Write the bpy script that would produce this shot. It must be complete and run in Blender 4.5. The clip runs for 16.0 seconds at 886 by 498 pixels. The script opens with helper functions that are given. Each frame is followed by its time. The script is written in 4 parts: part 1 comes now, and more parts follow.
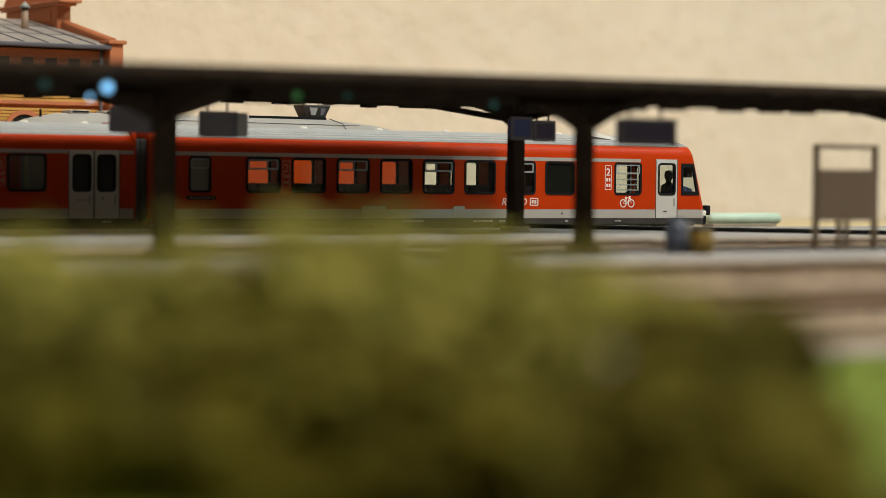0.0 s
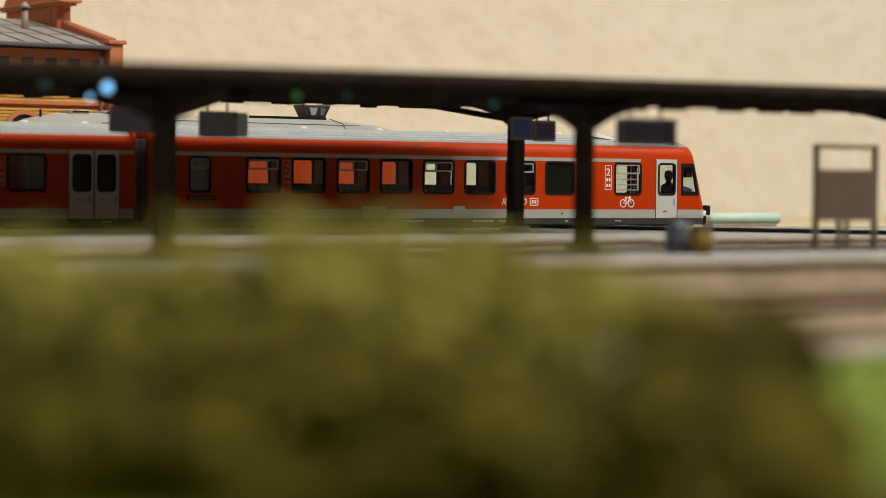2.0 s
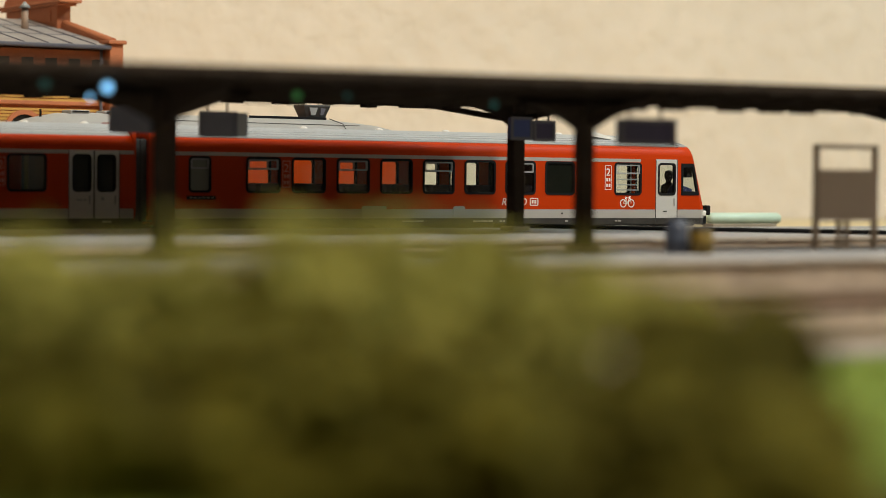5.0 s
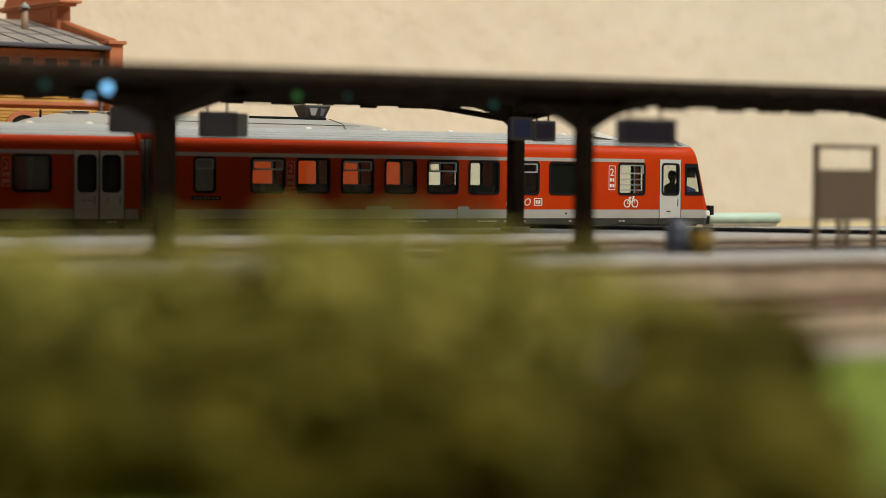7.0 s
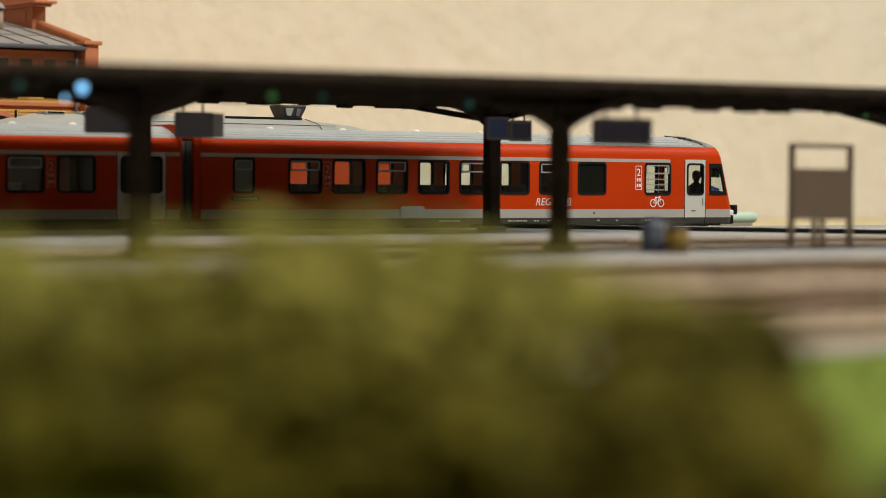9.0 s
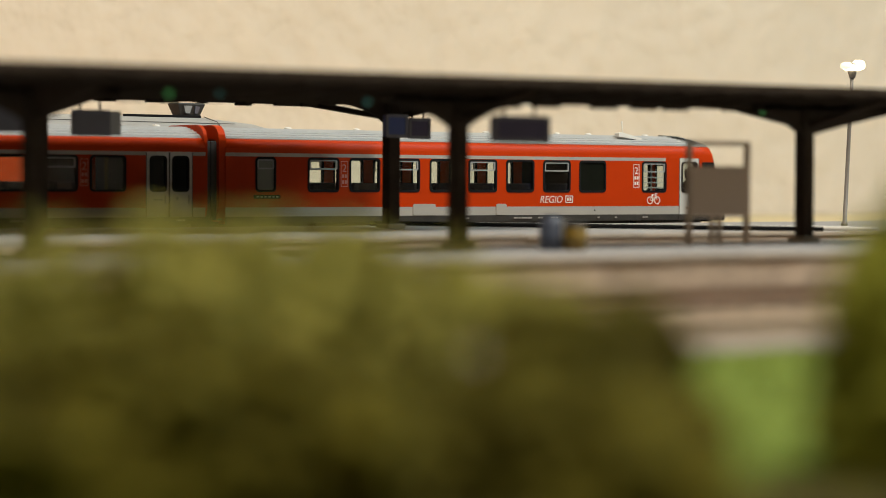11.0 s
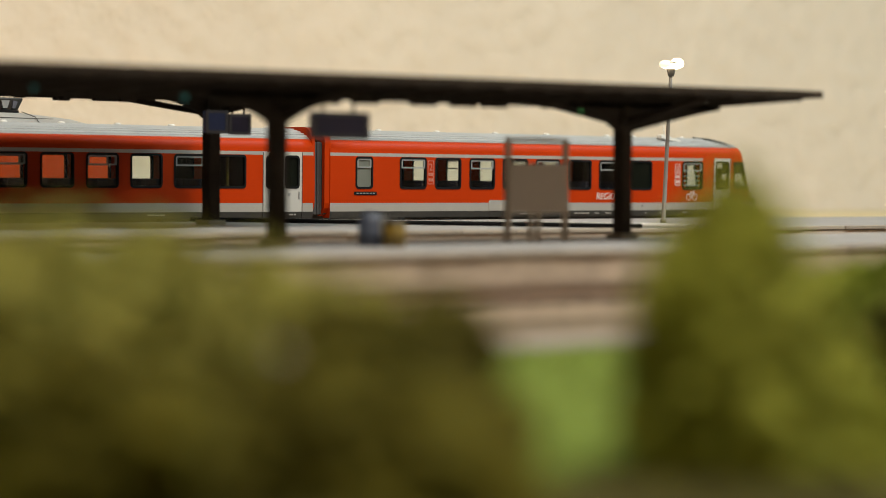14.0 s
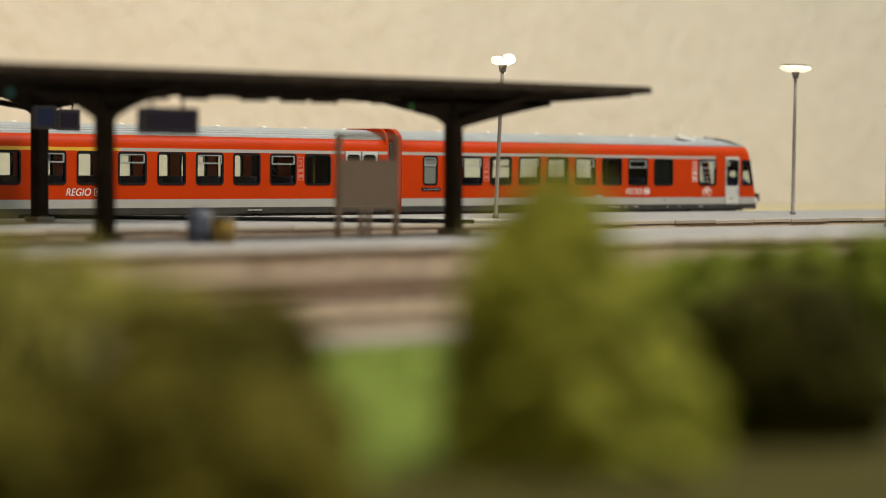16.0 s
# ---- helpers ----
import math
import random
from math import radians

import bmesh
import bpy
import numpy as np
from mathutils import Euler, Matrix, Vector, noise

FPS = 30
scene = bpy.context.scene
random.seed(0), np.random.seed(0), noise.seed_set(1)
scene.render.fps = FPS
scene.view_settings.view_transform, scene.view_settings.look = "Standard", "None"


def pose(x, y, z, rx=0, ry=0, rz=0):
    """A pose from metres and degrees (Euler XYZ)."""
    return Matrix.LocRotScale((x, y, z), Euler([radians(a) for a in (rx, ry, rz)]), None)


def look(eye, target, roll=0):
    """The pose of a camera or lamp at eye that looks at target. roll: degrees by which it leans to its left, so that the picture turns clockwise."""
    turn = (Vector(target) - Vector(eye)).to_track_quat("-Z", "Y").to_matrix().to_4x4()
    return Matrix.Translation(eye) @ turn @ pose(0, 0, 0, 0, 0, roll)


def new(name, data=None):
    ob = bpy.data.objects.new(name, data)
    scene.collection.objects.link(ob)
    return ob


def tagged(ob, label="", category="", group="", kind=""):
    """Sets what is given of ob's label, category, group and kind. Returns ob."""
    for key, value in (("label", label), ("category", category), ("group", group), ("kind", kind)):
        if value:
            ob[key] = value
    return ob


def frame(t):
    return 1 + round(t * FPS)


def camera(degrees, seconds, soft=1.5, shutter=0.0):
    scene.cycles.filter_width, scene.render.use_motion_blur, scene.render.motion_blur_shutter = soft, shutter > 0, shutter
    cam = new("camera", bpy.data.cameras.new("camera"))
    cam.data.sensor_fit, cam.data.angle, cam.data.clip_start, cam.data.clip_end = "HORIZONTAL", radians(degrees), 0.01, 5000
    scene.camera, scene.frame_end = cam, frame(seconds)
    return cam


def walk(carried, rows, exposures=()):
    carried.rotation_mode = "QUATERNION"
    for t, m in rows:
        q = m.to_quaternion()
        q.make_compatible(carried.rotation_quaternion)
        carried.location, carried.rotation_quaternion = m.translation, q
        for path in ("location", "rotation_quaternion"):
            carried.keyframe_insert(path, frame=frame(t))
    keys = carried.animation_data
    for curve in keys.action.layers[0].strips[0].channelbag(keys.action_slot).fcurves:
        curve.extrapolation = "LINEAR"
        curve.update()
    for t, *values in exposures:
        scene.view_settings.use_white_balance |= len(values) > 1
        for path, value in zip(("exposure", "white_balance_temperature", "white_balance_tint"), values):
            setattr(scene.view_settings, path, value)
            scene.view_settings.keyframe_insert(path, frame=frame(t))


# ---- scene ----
cam = camera(21.15, 16.0, soft=0.8)
EYE = 0.029
ROWS = [
    (0, 0.0, 0.0, -33.235, -1.66, -0.56),
    (4, 0.0, 0.0, -33.235, -1.66, -0.56),
    (6.5, 0.0, 0.0, -33.235, -1.66, -0.56),
    (7, 0.0, 0.0, -33.235, -1.655, -0.52),
    (7.5, 0.0, 0.0, -33.235, -1.655, -0.52),
    (8, 0.0, 0.0, -33.252, -1.65, -0.48),
    (8.6, 0.0001, 0.0, -33.46, -1.65, -0.44),
    (9.5, 0.0005, 0.0, -34.36, -1.66, -0.38),
    (10.5, 0.00122, 0.0001, -35.542, -1.679, -0.313),
    (11, 0.00155, 0.00012, -36.161, -1.693, -0.319),
    (11.5, 0.0019, 0.00013, -36.832, -1.701, -0.335),
    (12, 0.00214, 0.00014, -37.293, -1.704, -0.366),
    (12.5, 0.00249, 0.00015, -37.954, -1.745, -0.422),
    (13, 0.00299, 0.00015, -38.896, -1.735, -0.405),
    (13.5, 0.00339, 0.00015, -39.638, -1.744, -0.436),
    (14, 0.00377, 0.00014, -40.367, -1.749, -0.473),
    (14.5, 0.00425, 0.00013, -41.271, -1.76, -0.508),
    (15, 0.00481, 0.0001, -42.318, -1.78, -0.469),
    (15.5, 0.00536, 7e-05, -43.366, -1.8, -0.452),
    (16, 0.00586, 2e-05, -44.315, -1.824, -0.362),
]
walk(cam, [(t, pose(x, y, EYE, 90 + pitch, roll, yaw)) for t, x, y, yaw, pitch, roll in ROWS])
cam.data.dof.use_dof = True
cam.data.dof.focus_distance = 0.99
cam.data.dof.aperture_fstop = 14.0

# ---- light: a hobby room's unseen ceiling lamp, and a cool lamp added at right ----
world = bpy.data.worlds.new("room_world")
scene.world = world
world.use_nodes = True
world.node_tree.nodes["Background"].inputs[0].default_value = (0.9, 0.95, 1.0, 1)
world.node_tree.nodes["Background"].inputs[1].default_value = 0.02


def area_lamp(name, m, size, watts, colour):
    data = bpy.data.lights.new(name, "AREA")
    data.shape, data.size, data.size_y = "RECTANGLE", size[0], size[1]
    data.energy, data.color = watts, colour
    ob = new(name, data)
    ob.matrix_world = m
    return ob


area_lamp("warm_ceiling_lamp", look((0.42, -0.12, 1.44), (0.52, 0.80, 0.1)), (0.6, 0.35), 31.0, (1.0, 0.90, 0.75))
# added lamp without a known source, to cool and brighten the right side
area_lamp("cool_fill_lamp", look((1.85, -0.12, 1.44), (1.45, 0.80, 0.1)), (0.7, 0.4), 28.8, (0.72, 0.94, 1.0))
scene.view_settings.exposure = 0.0


# ---- materials ----
def material(name, base, rough=0.6, metal=0.0, dark=None, scale=120.0, fine=900.0, bump=0.15, vary=0.25, spec=0.5, objects=False, islands=False, fine_mix=0.4, depth=0.0004):
    """Two scales of noise between base and a darker tone, with fine relief."""
    m = bpy.data.materials.new(name)
    m.use_nodes = True
    nt = m.node_tree
    b = nt.nodes["Principled BSDF"]
    b.inputs["Roughness"].default_value = rough
    b.inputs["Metallic"].default_value = metal
    b.inputs["Specular IOR Level"].default_value = spec
    co = nt.nodes.new("ShaderNodeTexCoord")
    n1 = nt.nodes.new("ShaderNodeTexNoise")
    n1.inputs["Scale"].default_value, n1.inputs["Detail"].default_value = scale, 5
    n2 = nt.nodes.new("ShaderNodeTexNoise")
    n2.inputs["Scale"].default_value, n2.inputs["Detail"].default_value = fine, 3
    for n in (n1, n2):
        nt.links.new(co.outputs["Object"], n.inputs["Vector"])
    add = nt.nodes.new("ShaderNodeMath")
    add.operation = "MULTIPLY_ADD"
    nt.links.new(n2.outputs["Fac"], add.inputs[0])
    add.inputs[1].default_value = fine_mix
    nt.links.new(n1.outputs["Fac"], add.inputs[2])
    ramp = nt.nodes.new("ShaderNodeMapRange")
    ramp.inputs["From Min"].default_value, ramp.inputs["From Max"].default_value = 0.5 * (1 + fine_mix) - 0.25, 0.5 * (1 + fine_mix) + 0.25
    nt.links.new(add.outputs[0], ramp.inputs["Value"])
    mix = nt.nodes.new("ShaderNodeMix")
    mix.data_type = "RGBA"
    dk = dark or tuple(c * (1 - vary) for c in base)
    mix.inputs["A"].default_value, mix.inputs["B"].default_value = (*dk, 1), (*base, 1)
    last = ramp.outputs[0]
    if objects or islands:
        info = nt.nodes.new("ShaderNodeObjectInfo" if objects else "ShaderNodeNewGeometry")
        avg = nt.nodes.new("ShaderNodeMath")
        avg.operation = "MULTIPLY_ADD"
        nt.links.new(info.outputs["Random" if objects else "Random Per Island"], avg.inputs[0])
        avg.inputs[1].default_value = 0.6 if objects else 0.25
        half = nt.nodes.new("ShaderNodeMath")
        half.operation = "MULTIPLY"
        nt.links.new(last, half.inputs[0])
        half.inputs[1].default_value = 0.5 if objects else 0.85
        nt.links.new(half.outputs[0], avg.inputs[2])
        last = avg.outputs[0]
    nt.links.new(last, mix.inputs["Factor"])
    nt.links.new(mix.outputs["Result"], b.inputs["Base Color"])
    if bump:
        bp = nt.nodes.new("ShaderNodeBump")
        bp.inputs["Strength"].default_value, bp.inputs["Distance"].default_value = bump, depth
        nt.links.new(add.outputs[0], bp.inputs["Height"])
        nt.links.new(bp.outputs[0], b.inputs["Normal"])
    return m


def glowing(name, colour, strength):
    m = bpy.data.materials.new(name)
    m.use_nodes = True
    b = m.node_tree.nodes["Principled BSDF"]
    b.inputs["Base Color"].default_value = (*[min(1, c) for c in colour], 1)
    b.inputs["Emission Color"].default_value = (*colour, 1)
    b.inputs["Emission Strength"].default_value = strength
    return m


def clear_glass(name, tint=(0.9, 0.93, 0.92), gloss=0.05):
    m = bpy.data.materials.new(name)
    m.use_nodes = True
    nt = m.node_tree
    nt.nodes.remove(nt.nodes["Principled BSDF"])
    tr, gl, mx = (nt.nodes.new(k) for k in ("ShaderNodeBsdfTransparent", "ShaderNodeBsdfGlossy", "ShaderNodeMixShader"))
    tr.inputs["Color"].default_value = (*tint, 1)
    gl.inputs["Roughness"].default_value = gloss
    mx.inputs[0].default_value = 0.02
    nt.links.new(tr.outputs[0], mx.inputs[1])
    nt.links.new(gl.outputs[0], mx.inputs[2])
    nt.links.new(mx.outputs[0], nt.nodes["Material Output"].inputs["Surface"])
    return m


RED = material("red_paint", (0.50, 0.040, 0.002), 0.42, spec=0.10, vary=0.10, scale=40, bump=0.03)
ORANGE_RED = material("orange_red_paint", (0.52, 0.060, 0.004), 0.5, spec=0.2, vary=0.1, scale=40, bump=0.03)
LIGHT_GREY = material("light_grey_paint", (0.40, 0.38, 0.35), 0.45, vary=0.10, scale=60, bump=0.03)
DOOR_WHITE = material("door_paint", (0.56, 0.55, 0.52), 0.42, vary=0.08, scale=60, bump=0.03)
YELLOW = material("yellow_stripe_paint", (0.70, 0.40, 0.03), 0.45, vary=0.1)
HOUSING_GREY = material("housing_grey", (0.36, 0.36, 0.35), 0.5, vary=0.15, scale=60, bump=0.08)
SKIRT = material("dark_grey_skirt", (0.055, 0.052, 0.048), 0.6, vary=0.4, scale=200)
def ribbed(m, direction, scale, strength):
    nt = m.node_tree
    w = nt.nodes.new("ShaderNodeTexWave")
    w.bands_direction = direction
    w.inputs["Scale"].default_value = scale
    co = nt.nodes.new("ShaderNodeTexCoord")
    nt.links.new(co.outputs["Object"], w.inputs["Vector"])
    bp = nt.nodes.new("ShaderNodeBump")
    bp.inputs["Strength"].default_value, bp.inputs["Distance"].default_value = strength, 0.0004
    nt.links.new(w.outputs["Fac"], bp.inputs["Height"])
    nt.links.new(bp.outputs[0], nt.nodes["Principled BSDF"].inputs["Normal"])
    return m


# darker than the ribs: shade between the ribs is put into this grey
ROOF_GREY = material("roof_grey", (0.30, 0.31, 0.31), 0.5, vary=0.15, scale=60, bump=0.08)
ribbed(ROOF_GREY, "Y", 190.0, 1.0)
RUBBER = material("black_rubber", (0.012, 0.012, 0.013), 0.7, spec=0.1, vary=0.3)
BELLOWS = material("grey_bellows", (0.06, 0.065, 0.07), 0.7, vary=0.3)
BAR_GREY = material("window_bar_metal", (0.30, 0.31, 0.31), 0.45, vary=0.1)
FROSTED = material("frosted_pane", (0.17, 0.18, 0.15), 0.5, vary=0.12, bump=0.0)
DARK_PANE = material("dark_pane", (0.008, 0.010, 0.007), 0.12, spec=0.12, vary=0.3, bump=0.0)
SEAT_BLUE = material("seat_cloth", (0.014, 0.018, 0.045), 0.8, vary=0.3)
DESK_BLUE = material("desk_blue", (0.02, 0.035, 0.14), 0.6, vary=0.2)
INTERIOR = material("interior_plastic", (0.035, 0.033, 0.030), 0.7, vary=0.3)
POLE_YELLOW = material("yellow_pole", (0.13, 0.105, 0.008), 0.4)
WHITE_PRINT = material("white_print", (0.78, 0.76, 0.72), 0.5, vary=0.05, bump=0)
DARK_PRINT = material("dark_print", (0.05, 0.04, 0.04), 0.5, vary=0.1, bump=0)
PINK_PRINT = material("pale_red_print", (0.60, 0.25, 0.20), 0.5, vary=0.1, bump=0)
FIGURE = material("figure_plastic", (0.012, 0.014, 0.02), 0.6)
GLASS = clear_glass("clear_window_glass")
WALL_PAINT = material("beige_wall_paint", (0.75, 0.635, 0.52), 0.85, vary=0.06, scale=9, fine=45, bump=0.9, fine_mix=0.9, depth=0.006)
FLOOR_BROWN = material("brown_floor_boards", (0.22, 0.16, 0.11), 0.9, vary=0.2, scale=6, fine=60)
CEILING_PAINT = material("ceiling_paint", (0.75, 0.72, 0.66), 0.9, vary=0.05, scale=3, fine=60)
BOARD = material("cream_baseboard", (0.72, 0.58, 0.33), 0.7, vary=0.15, scale=14, fine=160)
EARTH = material("brown_ballast_ground", (0.22, 0.165, 0.105), 0.9, dark=(0.13, 0.095, 0.06), scale=70, fine=700, bump=0.9)
BALLAST = material("ballast_stones", (0.34, 0.26, 0.18), 0.9, dark=(0.20, 0.145, 0.10), scale=300, fine=1400, bump=1.0)
GRASS = material("bright_grass", (0.20, 0.28, 0.052), 0.9, dark=(0.12, 0.165, 0.025), spec=0.15, scale=80, fine=900, bump=0.8)
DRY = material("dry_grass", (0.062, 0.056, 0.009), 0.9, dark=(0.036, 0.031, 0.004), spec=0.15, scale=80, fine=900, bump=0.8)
GRASS_BLADE = material("grass_fibre", (0.23, 0.31, 0.055), 0.8, dark=(0.135, 0.18, 0.027), spec=0.15, scale=60, fine=500)
PAVING = material("grey_platform_paving", (0.33, 0.32, 0.32), 0.8, vary=0.22, scale=60, fine=800, bump=0.3)
KERB = material("pale_kerb_stone", (0.45, 0.38, 0.31), 0.8, vary=0.35, scale=120, fine=900, bump=0.4, objects=True)
EDGE_STONE = material("brown_edge_stone", (0.56, 0.44, 0.34), 0.85, vary=0.3, scale=120, fine=900, bump=0.5)
PATH = material("pale_grey_path", (0.29, 0.255, 0.22), 0.85, vary=0.2, scale=90, fine=900)
SLATE = material("slate_panel", (0.12, 0.12, 0.15), 0.4, vary=0.2)
TIMBER = material("dark_brown_timber", (0.055, 0.041, 0.031), 0.85, spec=0.05, vary=0.4, scale=150, fine=1200)
FOOT = material("concrete_foot", (0.32, 0.27, 0.20), 0.8, vary=0.3)
CANOPY_TOP = material("felt_canopy_roof", (0.12, 0.10, 0.085), 0.9, spec=0.2, vary=0.3, scale=60)
RAIL = material("rusty_rail", (0.36, 0.25, 0.18), 0.6, metal=0.3, vary=0.4)
RAIL_TOP = material("bright_rail_head", (0.5, 0.48, 0.45), 0.3, metal=0.9)
SLEEPER = material("brown_sleeper", (0.20, 0.145, 0.10), 0.85, vary=0.4, scale=200, objects=True)
POST_GREY = material("grey_lamp_post", (0.20, 0.18, 0.16), 0.5, vary=0.2)
BOARD_BACK = material("taupe_board", (0.42, 0.33, 0.26), 0.6, vary=0.12, scale=40)
BOARD_FRAME = material("taupe_frame", (0.42, 0.33, 0.25), 0.55, vary=0.15)
NAVY = material("navy_panel", (0.045, 0.036, 0.10), 0.35, vary=0.2)
SIGN_BLUE = material("blue_sign", (0.045, 0.075, 0.24), 0.4, vary=0.15)
DRUM_BLUE = material("blue_grey_drum", (0.055, 0.07, 0.11), 0.45, vary=0.25)
DRUM_WHITE = material("white_band", (0.34, 0.33, 0.31), 0.5, vary=0.15)
DRUM_GOLD = material("ochre_drum", (0.20, 0.125, 0.012), 0.45, vary=0.25)
MINT = material("mint_green_plastic", (0.50, 0.64, 0.52), 0.4, vary=0.08)
BRICK_YELLOW = material("yellow_brick", (0.62, 0.35, 0.08), 0.75, vary=0.2, scale=90, objects=True)
BRICK_RED = material("red_brick", (0.46, 0.145, 0.055), 0.75, vary=0.2, scale=90)
TERRACOTTA = material("terracotta_trim", (0.50, 0.17, 0.07), 0.7, vary=0.15, scale=90)
SEAM_ROOF = material("weathered_zinc_roof", (0.34, 0.32, 0.31), 0.55, dark=(0.20, 0.18, 0.17), scale=50, fine=500)
WINDOW_DARK = material("dark_window_glass", (0.02, 0.018, 0.015), 0.15, bump=0)
# the hedge's shaded lower and lit upper leaves, put into two colours
LEAF_OLIVE_SHADED = material("shaded_olive_leaves", (0.18, 0.163, 0.020), 0.9, dark=(0.019, 0.0162, 0.002), spec=0.15, scale=90, fine=400, bump=0, islands=True)
LEAF_OLIVE_LIT = material("lit_olive_leaves", (0.42, 0.405, 0.100), 0.9, dark=(0.13, 0.121, 0.022), spec=0.15, scale=90, fine=400, bump=0, islands=True)
LEAF_BRIGHT = material("yellow_green_leaves", (0.38, 0.41, 0.060), 0.9, dark=(0.13, 0.137, 0.014), spec=0.15, scale=90, fine=400, bump=0, islands=True)
LEAF_GREEN = material("fresh_green_leaves", (0.20, 0.25, 0.03), 0.9, dark=(0.07, 0.085, 0.008), scale=90, fine=400, bump=0, islands=True, spec=0.15)
LEAF_DARK = material("dark_green_leaves", (0.076, 0.078, 0.010), 0.9, dark=(0.022, 0.020, 0.002), spec=0.15, scale=90, fine=400, bump=0, islands=True)
TWIG = material("brown_twig", (0.06, 0.04, 0.02), 0.8)
HIGHLIGHT_WHITE = material("white_highlight", (0.7, 0.68, 0.6), 0.7, vary=0.05)
LAMP_WARM = glowing("warm_lamp_glow", (1.0, 0.84, 0.55), 5.0)
LAMP_SOFT = glowing("soft_lamp_glow", (1.0, 0.84, 0.62), 1.0)
LED_CYAN = glowing("cyan_led_glow", (0.20, 0.50, 0.80), 2.2)
LED_GREEN = glowing("green_led_glow", (0.08, 0.36, 0.10), 0.20)
LED_TEAL = glowing("teal_led_glow", (0.06, 0.28, 0.28), 0.045)


# ---- mesh helpers ----
def mesh_of(name, bm, mats):
    me = bpy.data.meshes.new(name)
    bm.to_mesh(me)
    bm.free()
    for m in mats if isinstance(mats, (list, tuple)) else [mats]:
        me.materials.append(m)
    return me


def part(name, bm, mats, parent=None, label="", at=None):
    """Links a bmesh (or a shared mesh) as one object under a thing or a part."""
    me = bm if isinstance(bm, bpy.types.Mesh) else mesh_of(name, bm, mats)
    ob = new(name, me)
    if parent is not None:
        ob.parent = parent
    if at is not None:
        ob.matrix_basis = at
    if label:
        tagged(ob, label)
    return ob


def thing(name, x, y, z, label, category, group="", rz=0):
    ob = new(name)
    ob.matrix_basis = pose(x, y, z, 0, 0, rz)
    return tagged(ob, label, category, group)


def box(x0, x1, y0, y1, z0, z1, bm=None, bevel=0.0, mat=0):
    bm = bm or bmesh.new()
    n0 = len(bm.verts)
    vs = [bm.verts.new(p) for p in ((x0, y0, z0), (x1, y0, z0), (x1, y1, z0), (x0, y1, z0), (x0, y0, z1), (x1, y0, z1), (x1, y1, z1), (x0, y1, z1))]
    fs = [bm.faces.new([vs[i] for i in q]) for q in ((3, 2, 1, 0), (4, 5, 6, 7), (0, 1, 5, 4), (1, 2, 6, 5), (2, 3, 7, 6), (3, 0, 4, 7))]
    for f in fs:
        f.material_index = mat
    if bevel:
        es = {e for f in fs for e in f.edges}
        bmesh.ops.bevel(bm, geom=list(es), offset=bevel, segments=2, affect="EDGES", profile=0.5)
    return bm


def lathe(profile, segments=20, bm=None, at=Matrix.Identity(4), mat=0):
    """A turned body: profile of (radius, height) pairs about z."""
    bm = bm or bmesh.new()
    rings = []
    for r, z in profile:
        rings.append([bm.verts.new(at @ Vector((r * math.cos(2 * math.pi * k / segments), r * math.sin(2 * math.pi * k / segments), z))) for k in range(segments)])
    for a, b in zip(rings, rings[1:]):
        for k in range(segments):
            f = bm.faces.new((a[k], a[(k + 1) % segments], b[(k + 1) % segments], b[k]))
            f.smooth, f.material_index = True, mat
    for ring, flip in ((rings[0], True), (rings[-1], False)):
        f = bm.faces.new(ring[::-1] if flip else ring)
        f.material_index = mat
    return bm


def rod(a, b, r, bm=None, segments=8, mat=0):
    a, b = Vector(a), Vector(b)
    m = Matrix.Translation(a) @ (b - a).to_track_quat("Z", "Y").to_matrix().to_4x4()
    return lathe([(r, 0), (r, (b - a).length)], segments, bm, m, mat)


def prism(points, y0, y1, bm=None, mat=0):
    """A polygon in x and z, drawn from y0 to y1."""
    bm = bm or bmesh.new()
    a = [bm.verts.new((x, y0, z)) for x, z in points]
    b = [bm.verts.new((x, y1, z)) for x, z in points]
    fs = [bm.faces.new(a), bm.faces.new(b[::-1])]
    n = len(points)
    for k in range(n):
        fs.append(bm.faces.new((a[k], b[k], b[(k + 1) % n], a[(k + 1) % n])))
    for f in fs:
        f.material_index = mat
    bmesh.ops.recalc_face_normals(bm, faces=fs)
    return bm


def rounded(x0, x1, z0, z1, r, n=4):
    pts = []
    for cx, cz, a in ((x1 - r, z0 + r, -90), (x1 - r, z1 - r, 0), (x0 + r, z1 - r, 90), (x0 + r, z0 + r, 180)):
        for k in range(n + 1):
            t = radians(a + 90 * k / n)
            pts.append((cx + r * math.cos(t), cz + r * math.sin(t)))
    return pts


def ring_frame(outer, inner, y0, y1, bm=None):
    """A flat frame between two outlines of the same number of points."""
    bm = bm or bmesh.new()
    o0, i0 = [[bm.verts.new((x, y0, z)) for x, z in q] for q in (outer, inner)]
    o1, i1 = [[bm.verts.new((x, y1, z)) for x, z in q] for q in (outer, inner)]
    n = len(outer)
    for k in range(n):
        j = (k + 1) % n
        for q in ((o0[k], o0[j], i0[j], i0[k]), (o1[j], o1[k], i1[k], i1[j]), (o0[j], o0[k], o1[k], o1[j]), (i0[k], i0[j], i1[j], i1[k])):
            bm.faces.new(q)
    return bm


MM = 0.001

# ---- the room ----
def slab(name, x0, x1, y0, y1, z0, z1, mat, label, category):
    return tagged(part(name, box(x0, x1, y0, y1, z0, z1), mat), label, category, kind="structure")


